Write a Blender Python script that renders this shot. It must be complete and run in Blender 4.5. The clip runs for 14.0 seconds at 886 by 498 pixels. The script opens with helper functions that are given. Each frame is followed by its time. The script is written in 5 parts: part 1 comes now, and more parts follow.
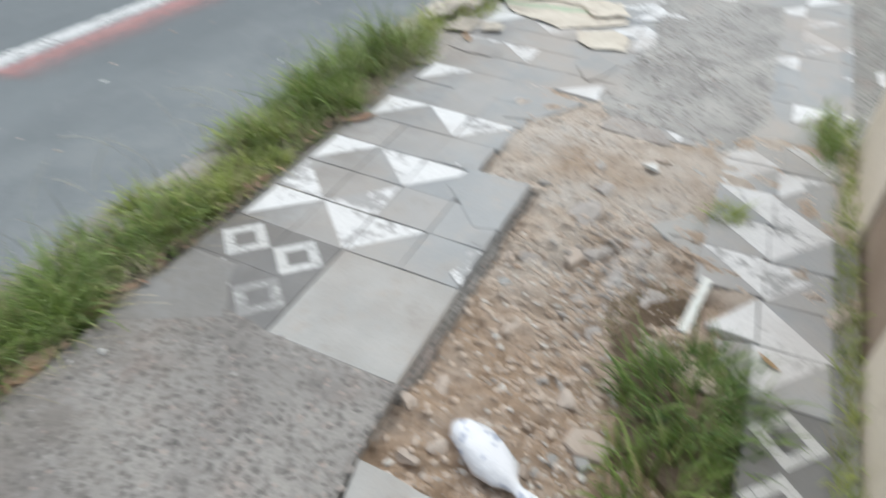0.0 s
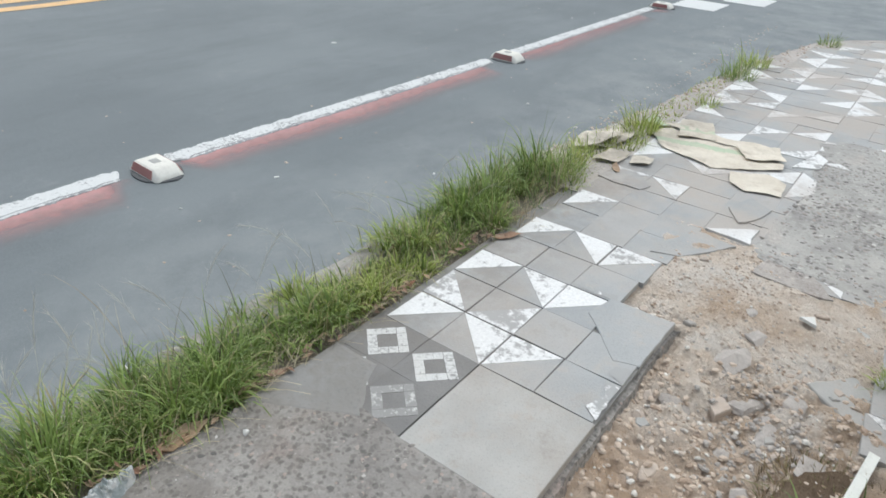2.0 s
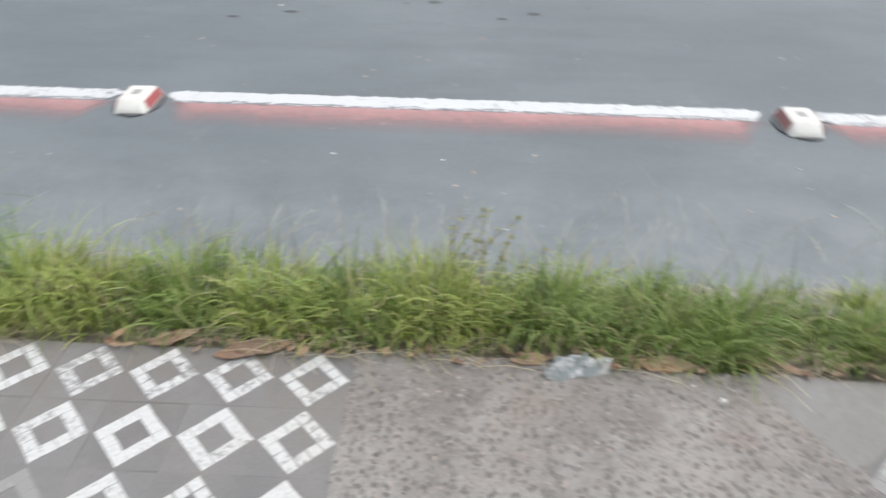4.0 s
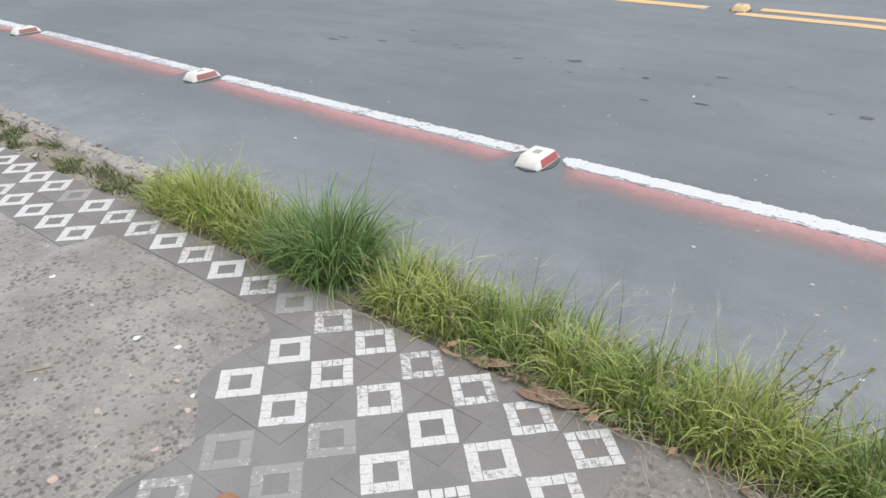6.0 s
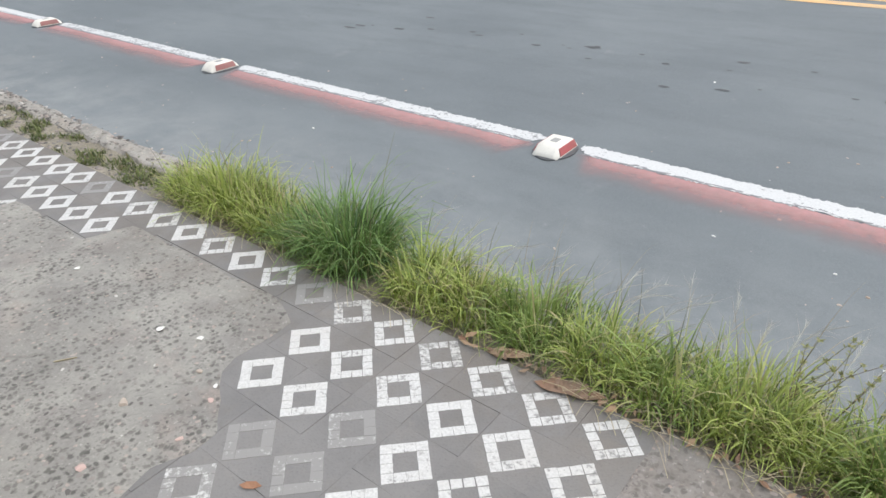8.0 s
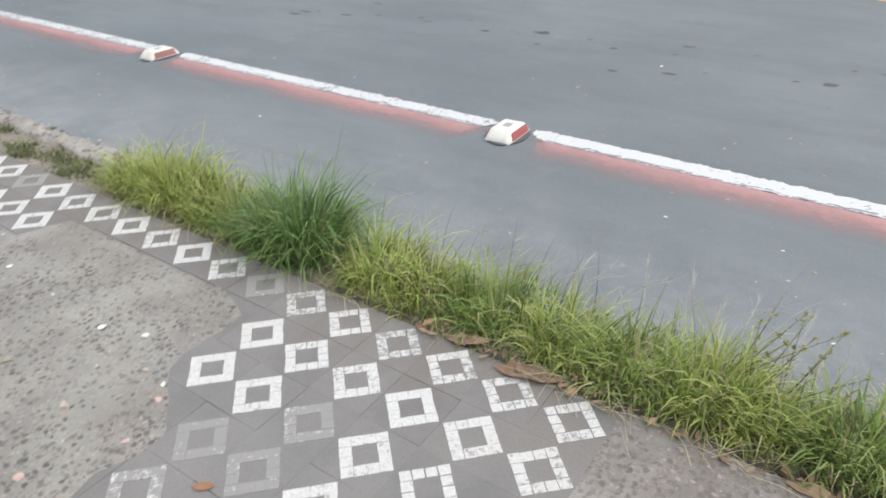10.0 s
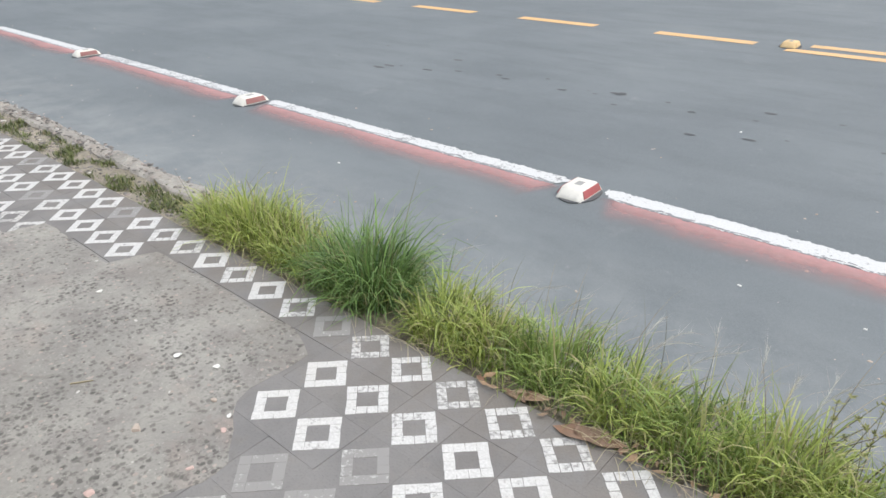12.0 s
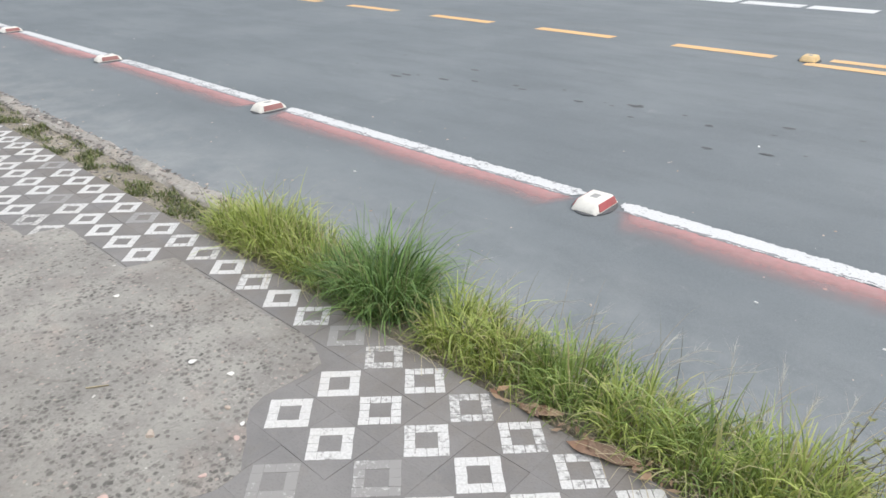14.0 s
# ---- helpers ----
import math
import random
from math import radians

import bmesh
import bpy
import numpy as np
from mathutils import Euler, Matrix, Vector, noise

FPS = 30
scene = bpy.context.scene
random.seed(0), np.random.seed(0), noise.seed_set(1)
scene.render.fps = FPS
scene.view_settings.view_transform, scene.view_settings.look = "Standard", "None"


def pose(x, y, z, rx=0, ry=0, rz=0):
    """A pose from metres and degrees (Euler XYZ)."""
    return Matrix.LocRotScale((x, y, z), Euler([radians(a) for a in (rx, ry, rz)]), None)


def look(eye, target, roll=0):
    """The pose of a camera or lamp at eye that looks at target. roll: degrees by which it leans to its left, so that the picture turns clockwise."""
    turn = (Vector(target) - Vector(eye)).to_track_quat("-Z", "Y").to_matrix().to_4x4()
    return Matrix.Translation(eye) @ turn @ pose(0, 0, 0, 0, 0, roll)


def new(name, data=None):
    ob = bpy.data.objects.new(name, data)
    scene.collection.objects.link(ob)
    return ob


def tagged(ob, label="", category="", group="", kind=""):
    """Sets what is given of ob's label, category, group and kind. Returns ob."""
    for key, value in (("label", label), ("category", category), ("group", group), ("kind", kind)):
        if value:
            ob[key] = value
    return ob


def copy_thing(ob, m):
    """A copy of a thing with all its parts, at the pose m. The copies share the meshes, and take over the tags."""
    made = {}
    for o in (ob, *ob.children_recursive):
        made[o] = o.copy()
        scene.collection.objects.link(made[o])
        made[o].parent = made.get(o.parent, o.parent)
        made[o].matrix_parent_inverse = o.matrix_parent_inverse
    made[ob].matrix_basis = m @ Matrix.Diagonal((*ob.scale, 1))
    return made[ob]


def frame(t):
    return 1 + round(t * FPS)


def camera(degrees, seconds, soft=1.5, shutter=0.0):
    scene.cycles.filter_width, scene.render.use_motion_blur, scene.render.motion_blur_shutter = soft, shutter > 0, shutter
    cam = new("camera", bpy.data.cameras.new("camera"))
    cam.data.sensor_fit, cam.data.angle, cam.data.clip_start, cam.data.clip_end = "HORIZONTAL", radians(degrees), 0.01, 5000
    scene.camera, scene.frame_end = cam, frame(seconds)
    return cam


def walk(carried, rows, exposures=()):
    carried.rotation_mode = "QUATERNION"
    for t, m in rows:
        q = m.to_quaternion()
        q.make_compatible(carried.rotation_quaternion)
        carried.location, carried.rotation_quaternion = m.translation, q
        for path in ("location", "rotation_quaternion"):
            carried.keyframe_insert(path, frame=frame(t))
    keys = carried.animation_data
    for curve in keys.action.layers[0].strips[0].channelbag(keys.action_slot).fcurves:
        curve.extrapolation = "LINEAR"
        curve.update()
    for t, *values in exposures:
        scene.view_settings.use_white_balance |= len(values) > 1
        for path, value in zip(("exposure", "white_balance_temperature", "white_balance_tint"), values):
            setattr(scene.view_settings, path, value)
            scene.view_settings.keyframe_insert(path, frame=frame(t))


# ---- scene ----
cam = camera(66.8, 14.0, soft=1.5, shutter=0.6)
PATH = [
    (0, (0.338, -1.296, 1.373), (1.749, -0.678, 0.097), 2.5),
    (0.5, (0.289, -1.26, 1.404), (1.649, -0.291, 0.304), 1.4),
    (1, (0.274, -1.24, 1.413), (1.622, -0.22, 0.344), 3.3),
    (1.5, (0.284, -1.227, 1.409), (1.663, -0.252, 0.338), 3.3),
    (2, (0.285, -1.214, 1.412), (1.677, -0.207, 0.388), 2.7),
    (2.5, (0.359, -1.219, 1.409), (1.631, -0.055, 0.395), 1.5),
    (3, (0.493, -1.225, 1.438), (1.29, 0.268, 0.374), 0.4),
    (3.5, (0.492, -1.19, 1.325), (0.667, 0.397, 0.12), -1.7),
    (3.8, (0.429, -1.208, 1.346), (0.461, 0.382, 0.132), 0.2),
    (4, (0.38, -1.21, 1.312), (0.316, 0.41, 0.141), 0.8),
    (4.2, (0.316, -1.211, 1.291), (0.157, 0.41, 0.13), 2.9),
    (5.1, (0.41, -1.255, 1.335), (-0.44, 0.21, 0.29), 0.3),
    (6.3, (0.5, -1.289, 1.378), (-0.575, 0.082, 0.395), -0.9),
    (6.5, (0.491, -1.288, 1.375), (-0.583, 0.068, 0.371), -1.0),
    (7, (0.495, -1.287, 1.386), (-0.6, 0.062, 0.397), -1.3),
    (7.5, (0.501, -1.286, 1.389), (-0.592, 0.055, 0.384), -1.9),
    (7.7, (0.498, -1.288, 1.391), (-0.601, 0.044, 0.381), -2.0),
    (9.8, (0.463, -1.264, 1.358), (-0.555, 0.09, 0.296), -1.1),
    (10, (0.465, -1.265, 1.355), (-0.513, 0.132, 0.31), -1.2),
    (10.5, (0.481, -1.263, 1.355), (-0.501, 0.168, 0.36), -2.0),
    (10.7, (0.489, -1.302, 1.385), (-0.531, 0.127, 0.427), -1.1),
    (11, (0.481, -1.286, 1.382), (-0.677, 0.065, 0.469), -1.4),
    (11.5, (0.472, -1.303, 1.378), (-0.757, 0.006, 0.498), -0.5),
    (12, (0.475, -1.288, 1.374), (-0.7, 0.05, 0.463), -0.6),
    (12.5, (0.474, -1.29, 1.38), (-0.702, 0.04, 0.46), -0.4),
    (13, (0.47, -1.292, 1.38), (-0.723, 0.043, 0.489), -0.2),
    (13.5, (0.466, -1.29, 1.382), (-0.728, 0.051, 0.502), -0.2),
    (14, (0.464, -1.29, 1.386), (-0.746, 0.031, 0.496), -0.1),
]
walk(cam, [(t, look(eye, target, roll)) for t, eye, target, roll in PATH], exposures=[(0, 0.38, 6220, 5.0), (2.5, 0.42, 6220, 5.0), (3.5, 0.57, 6380, 8.0), (4.2, 0.66, 6380, 9.0), (6.3, 0.62, 6400, 9.0), (14, 0.68, 6450, 9.5)])

# ---- world and light ----
world = bpy.data.worlds.new("overcast_sky")
scene.world = world
world.use_nodes = True
wn = world.node_tree
sky = wn.nodes.new("ShaderNodeTexSky")
sky.sky_type = "NISHITA"
sky.sun_disc = False
sky.sun_elevation, sky.sun_rotation = radians(58), radians(35)
sky.dust_density, sky.air_density = 4.0, 1.2
soft_sky = wn.nodes.new("ShaderNodeHueSaturation")
soft_sky.inputs["Saturation"].default_value = 0.55
wn.links.new(sky.outputs[0], soft_sky.inputs["Color"])
wn.links.new(soft_sky.outputs[0], wn.nodes["Background"].inputs["Color"])
wn.nodes["Background"].inputs["Strength"].default_value = 0.12
sun = new("sun", bpy.data.lights.new("sun", "SUN"))
sun.data.energy, sun.data.angle, sun.data.color = 1.0, radians(35), (1.0, 0.985, 0.96)
sun.matrix_world = look((3, -4, 8), (0, 0, 0))


# ---- material helpers ----
class Mat:
    """A node material on world positions, at real-world size."""

    def __init__(self, name, rough=0.85, spec=0.3):
        self.m = bpy.data.materials.new(name)
        self.m.use_nodes = True
        self.t = self.m.node_tree
        self.b = self.t.nodes["Principled BSDF"]
        self.b.inputs["Roughness"].default_value = rough
        self.b.inputs["Specular IOR Level"].default_value = spec
        self.pos = self.t.nodes.new("ShaderNodeNewGeometry").outputs["Position"]

    def put(self, value, socket):
        if isinstance(value, (int, float)):
            socket.default_value = value
        elif isinstance(value, tuple):
            socket.default_value = (*value, 1.0) if len(value) == 3 else value
        else:
            self.t.links.new(value, socket)

    def noise(self, scale, detail=4.0, rough=0.6, vec=None):
        n = self.t.nodes.new("ShaderNodeTexNoise")
        n.inputs["Scale"].default_value, n.inputs["Detail"].default_value, n.inputs["Roughness"].default_value = scale, detail, rough
        self.t.links.new(vec or self.pos, n.inputs["Vector"])
        return n.outputs["Fac"]

    def cells(self, scale, feature="F1", out="Distance", vec=None):
        n = self.t.nodes.new("ShaderNodeTexVoronoi")
        n.feature = feature
        n.inputs["Scale"].default_value = scale
        self.t.links.new(vec or self.pos, n.inputs["Vector"])
        return n.outputs[out]

    def ramp(self, fac, lo, hi, a=0.0, b=1.0):
        n = self.t.nodes.new("ShaderNodeMapRange")
        n.interpolation_type = "SMOOTHSTEP"
        for k, v in zip(("From Min", "From Max", "To Min", "To Max"), (lo, hi, a, b)):
            n.inputs[k].default_value = v
        self.put(fac, n.inputs["Value"])
        return n.outputs["Result"]

    def math(self, op, a, b=0.0):
        n = self.t.nodes.new("ShaderNodeMath")
        n.operation = op
        self.put(a, n.inputs[0])
        self.put(b, n.inputs[1])
        return n.outputs[0]

    def mix(self, fac, a, b):
        n = self.t.nodes.new("ShaderNodeMix")
        n.data_type = "RGBA"
        self.put(fac, n.inputs["Factor"])
        self.put(a, n.inputs["A"])
        self.put(b, n.inputs["B"])
        return n.outputs["Result"]

    def rand(self):
        return self.t.nodes.new("ShaderNodeObjectInfo").outputs["Random"]

    def island(self):
        return self.t.nodes.new("ShaderNodeNewGeometry").outputs["Random Per Island"]

    def stretch(self, x, y, z):
        n = self.t.nodes.new("ShaderNodeVectorMath")
        n.operation = "MULTIPLY"
        n.inputs[1].default_value = (x, y, z)
        self.t.links.new(self.pos, n.inputs[0])
        return n.outputs[0]

    def line_side(self):
        """How far across the street a place lies, beside the wandering edge line."""
        parts = self.t.nodes.new("ShaderNodeSeparateXYZ")
        self.t.links.new(self.pos, parts.inputs[0])
        east = self.ramp(parts.outputs["X"], 0.2, 5.2, 0.0, 0.078)
        west = self.ramp(parts.outputs["X"], -7.0, -3.0, -0.03, 0.0)
        return self.math("ADD", parts.outputs["Y"], self.math("ADD", east, west))

    def jittered(self, scale, amount):
        """Positions shaken by fine noise, for uneven outlines."""
        n = self.t.nodes.new("ShaderNodeTexNoise")
        n.inputs["Scale"].default_value, n.inputs["Detail"].default_value = scale, 3
        self.t.links.new(self.pos, n.inputs["Vector"])
        v = self.t.nodes.new("ShaderNodeVectorMath")
        v.operation = "MULTIPLY_ADD"
        v.inputs[1].default_value = (amount, amount, 0.0)
        self.t.links.new(n.outputs["Color"], v.inputs[0])
        self.t.links.new(self.pos, v.inputs[2])
        return v.outputs[0]

    def filmed(self, col, amount):
        """Beige dust and mortar trodden over the surface in drifts."""
        drift = self.ramp(self.math("ADD", self.noise(1.7, 6, 0.68), self.math("MULTIPLY", self.noise(7.0, 4), 0.14)), 0.5, 0.68, 0.0, amount)
        parts = self.t.nodes.new("ShaderNodeSeparateXYZ")
        self.t.links.new(self.pos, parts.inputs[0])
        return self.mix(self.math("MULTIPLY", drift, self.ramp(parts.outputs["X"], 2.2, 3.6, 0.35, 1.0)), col, (0.45, 0.405, 0.362))

    def washed(self, col):
        """Soil and leaf litter washed from the verge over the pavement's street side."""
        parts = self.t.nodes.new("ShaderNodeSeparateXYZ")
        self.t.links.new(self.pos, parts.inputs[0])
        near = self.math("SUBTRACT", self.ramp(parts.outputs["Y"], -0.5, 0.2), self.ramp(parts.outputs["Y"], 0.3, 0.34))
        spots = self.ramp(self.noise(5.0, 7, 0.7), 0.3, 0.62, 0.0, 0.62)
        return self.mix(self.math("MULTIPLY", near, spots), col, (0.195, 0.17, 0.142))

    def done(self, colour, height=None, strength=0.4, distance=0.004, rough=None):
        self.put(colour, self.b.inputs["Base Color"])
        if rough is not None:
            self.put(rough, self.b.inputs["Roughness"])
        if height is not None:
            n = self.t.nodes.new("ShaderNodeBump")
            n.inputs["Strength"].default_value, n.inputs["Distance"].default_value = strength, distance
            self.put(height, n.inputs["Height"])
            self.t.links.new(n.outputs[0], self.b.inputs["Normal"])
        return self.m


def asphalt_material():
    m = Mat("aged_asphalt", 0.75, 0.35)
    grain = m.noise(230, 4, 0.7)
    base = m.mix(m.ramp(m.noise(0.5, 5), 0.3, 0.7), (0.139, 0.159, 0.170), (0.186, 0.208, 0.218))
    base = m.mix(m.ramp(m.noise(3.2, 6, 0.65, vec=m.stretch(0.3, 1, 1)), 0.4, 0.75, 0, 0.55), base, (0.113, 0.129, 0.139))
    base = m.mix(m.ramp(grain, 0.4, 0.7, 0, 0.5), base, (0.252, 0.273, 0.281))
    base = m.mix(m.ramp(m.noise(2.1, 9, 0.75), 0.58, 0.8, 0, 0.5), base, (0.31, 0.318, 0.315))
    base = m.mix(m.ramp(m.noise(14, 6, 0.75), 0.62, 0.78, 0, 0.45), base, (0.34, 0.345, 0.34))
    base = m.mix(m.ramp(m.noise(9, 5, 0.7, vec=m.stretch(1, 0.6, 1)), 0.66, 0.75, 0, 0.5), base, (0.085, 0.09, 0.093))
    parts = m.t.nodes.new("ShaderNodeSeparateXYZ")
    m.t.links.new(m.pos, parts.inputs[0])
    dust = m.math("MULTIPLY", m.ramp(parts.outputs["Y"], 1.75, 0.5), m.ramp(m.noise(2.6, 7, 0.7), 0.3, 0.75, 0.1, 0.8))
    base = m.mix(dust, base, (0.298, 0.315, 0.315))
    return m.done(base, grain, 0.35, 0.004)


def paint_material(name, white, under, wear=0.5, fine=38, share=0.4, frayed=None, film=0.0):
    """Worn paint: it flakes off in small chips and rubs thin in larger patches."""
    m = Mat(name, 0.65, 0.35)
    chips = m.noise(fine, 6, 0.7)
    rub = m.noise(6.0, 4)
    worn = m.math("ADD", m.math("MULTIPLY", chips, 1.0 - share), m.math("MULTIPLY", rub, share + 0.2))
    worn = m.math("ADD", worn, m.math("MULTIPLY", m.rand(), 0.12))
    if frayed:
        across = m.line_side()
        worn = m.math("ADD", worn, m.ramp(across, frayed + 0.03, frayed, 0.0, 0.2))
        flake = m.math("MULTIPLY", m.ramp(m.math("ABSOLUTE", m.math("SUBTRACT", across, m.math("ADD", frayed - 0.03, m.math("MULTIPLY", m.noise(5, 3), 0.11)))), 0.003, 0.009, 1, 0), m.ramp(m.noise(13, 3), 0.36, 0.46))
        worn = m.math("ADD", worn, m.math("MULTIPLY", flake, 0.4))
    face = m.mix(m.ramp(m.noise(90, 3), 0.3, 0.7), white, tuple(c * 0.86 for c in white))
    col = m.mix(m.ramp(worn, wear, wear + 0.1), face, under)
    if film:
        col = m.filmed(col, film)
    return m.done(col, chips, 0.25, 0.002)


def rubbed_paint_material(name, paint, under):
    """Thin road paint, rubbed away towards its edges and in drifts along the street."""
    m = Mat(name, 0.75, 0.3)
    parts = m.t.nodes.new("ShaderNodeSeparateXYZ")
    m.t.links.new(m.pos, parts.inputs[0])
    off = m.math("SUBTRACT", 1.945, m.line_side())
    gone = m.math("ADD", m.math("MULTIPLY", off, 2.5), m.math("MULTIPLY", m.noise(1.3, 4), 0.5))
    gone = m.math("ADD", gone, m.math("MULTIPLY", m.noise(20, 6, 0.75), 0.35))
    wave = m.math("COSINE", m.math("MULTIPLY", m.math("ADD", parts.outputs["X"], 1.3), 1.9333))
    gone = m.math("ADD", gone, m.ramp(wave, 0.86, 0.99, 0.0, 0.6))
    m.put(m.math("MULTIPLY", m.ramp(gone, 0.25, 1.15, 0.88, 0.0), m.ramp(parts.outputs["X"], 3.0, 8.0, 1.0, 0.5)), m.b.inputs["Alpha"])
    col = m.mix(m.ramp(m.noise(18, 5), 0.35, 0.7), paint, under)
    return m.done(col, m.noise(240, 3), 0.3, 0.004)


def tile_paint_material(name="worn_white_tile_paint", lost=0.0):
    """White raised blocks of the pavement tiles; each tile has lost its own share of paint."""
    m = Mat(name, 0.7, 0.3)
    chips = m.noise(55, 6, 0.7)
    patch = m.noise(7.0, 3)
    share = m.math("ADD", m.math("MULTIPLY", m.rand(), 0.35), lost)
    worn = m.math("ADD", m.math("MULTIPLY", chips, 0.75), m.math("MULTIPLY", patch, 0.35))
    worn = m.math("ADD", worn, m.math("MULTIPLY", share, 0.34))
    white = m.mix(m.ramp(m.noise(140, 2), 0.3, 0.7), (0.655, 0.655, 0.64), (0.54, 0.54, 0.525))
    white = m.mix(m.ramp(m.noise(2.2, 3), 0.45, 0.7, 0, 0.5), white, (0.56, 0.54, 0.50))
    col = m.mix(m.ramp(worn, 0.675, 0.8), white, (0.30, 0.295, 0.285))
    return m.done(col, chips, 0.3, 0.002)


def stone_material(name, a, b, dust=(0.36, 0.33, 0.29), grain=120, amount=0.35, rough=0.85, vary=None, film=0.0):
    m = Mat(name, rough, 0.25)
    g = m.noise(grain, 4)
    col = m.mix(m.ramp(m.noise(3.5, 5), 0.3, 0.7), a, b)
    col = m.mix(m.ramp(m.rand(), 0, 1, 0, 0.35), col, tuple(0.5 * (x + y) * 1.22 for x, y in zip(a, b)))
    if vary:
        col = m.mix(m.ramp(m.rand(), 0.5, 0.85, 0, 0.45), col, vary)
    col = m.mix(m.ramp(m.noise(11, 6, 0.7), 0.5, 0.75, 0, amount), col, dust)
    col = m.mix(m.ramp(m.noise(1.6, 7, 0.7), 0.45, 0.72, 0, amount * 1.2), col, tuple(0.5 * (x + y) for x, y in zip(a, dust)))
    col = m.mix(m.ramp(m.noise(5.5, 8, 0.75), 0.56, 0.72, 0, 0.4), col, tuple(x * 0.66 for x in a))
    if film:
        col = m.filmed(col, film)
    col = m.washed(col)
    col = m.mix(m.ramp(g, 0.5, 0.8, 0, 0.35), col, tuple(x * 0.55 for x in a))
    return m.done(col, g, 0.5, 0.003)


def concrete_material(name, a, b, stain, warm, pits=0.75, cracked=0.2, wash=True, plates=0.8, scale=48, crowd=0.5):
    """Poured concrete whose skin is worn off, with small dark stones and pits showing."""
    m = Mat(name, 0.9, 0.2)
    big = m.noise(1.5, 5, 0.65)
    col = m.mix(m.ramp(big, 0.32, 0.68), a, b)
    col = m.mix(m.ramp(m.noise(4.0, 8, 0.72), 0.46, 0.66, 0, 0.8), col, stain)
    col = m.mix(m.ramp(m.noise(2.6, 4, vec=m.stretch(1, 1.7, 1)), 0.55, 0.75, 0, 0.55), col, warm)
    shaken = m.jittered(60, 0.02)
    where = m.ramp(m.math("ADD", m.noise(2.6, 4, 0.65), m.math("MULTIPLY", m.noise(9, 3), 0.3)), 0.5 + 0.26 * (1 - crowd), 0.74 + 0.26 * (1 - crowd), 0.05, 1.0)
    pick = m.math("LESS_THAN", m.ramp(m.cells(scale, out="Color", vec=shaken), 0.15, 0.85), m.math("MULTIPLY", where, 0.55 + 0.6 * crowd))
    soft = m.ramp(m.cells(scale, out="Color", vec=m.jittered(60, 0.0201)), 0.2, 0.8, 0.6, 1.0)
    spots = m.math("MULTIPLY", m.math("MULTIPLY", m.ramp(m.cells(scale, vec=shaken), 0.54, 0.22, 0, pits), soft), pick)
    col = m.mix(spots, col, tuple(x * 0.44 for x in a))
    fine = m.math("MULTIPLY", m.ramp(m.cells(scale * 1.9, vec=shaken), 0.5, 0.25, 0, 0.5 * pits), m.ramp(where, 0.0, 0.7))
    col = m.mix(m.math("MULTIPLY", fine, m.ramp(m.cells(scale * 1.9, out="Color", vec=shaken), 0.4, 0.6)), col, tuple(x * 0.5 for x in a))
    pale = m.math("MULTIPLY", m.ramp(m.cells(41, vec=shaken), 0.3, 0.2, 0, 0.6), m.ramp(m.cells(41, out="Color", vec=shaken), 0.68, 0.7))
    col = m.mix(pale, col, tuple(min(0.6, x * 1.35) for x in warm))
    shift = m.t.nodes.new("ShaderNodeTexNoise")
    shift.inputs["Scale"].default_value, shift.inputs["Detail"].default_value = 2.2, 5
    m.t.links.new(m.pos, shift.inputs["Vector"])
    bent = m.t.nodes.new("ShaderNodeVectorMath")
    bent.operation = "MULTIPLY_ADD"
    bent.inputs[1].default_value = (0.55, 0.55, 0.0)
    m.t.links.new(shift.outputs["Color"], bent.inputs[0])
    m.t.links.new(m.pos, bent.inputs[2])
    crack = m.ramp(m.cells(plates, "DISTANCE_TO_EDGE", vec=bent.outputs[0]), 0.002 * plates, 0.0075 * plates, 1, 0)
    crack = m.math("MULTIPLY", crack, m.ramp(m.noise(1.1, 2), 0.42, 0.55))
    col = m.mix(m.math("MULTIPLY", crack, cracked), col, (0.09, 0.085, 0.08))
    blots = m.math("MULTIPLY", m.ramp(m.noise(34, 6, 0.72, vec=bent.outputs[0]), 0.5, 0.64), m.ramp(m.noise(3.4, 5, 0.7), 0.38, 0.58))
    col = m.mix(m.math("MULTIPLY", blots, 0.38), col, tuple(x * 0.52 for x in a))
    if wash:
        col = m.washed(col)
    g = m.noise(120, 6, 0.75)
    col = m.mix(m.ramp(g, 0.45, 0.72, 0, 0.35), col, tuple(x * 0.6 for x in a))
    col = m.mix(m.ramp(m.noise(75, 4, 0.7), 0.58, 0.72, 0, 0.5), col, tuple(min(0.6, x * 1.4) for x in b))
    return m.done(col, m.math("SUBTRACT", g, m.math("MULTIPLY", spots, 0.8)), 0.55, 0.006)


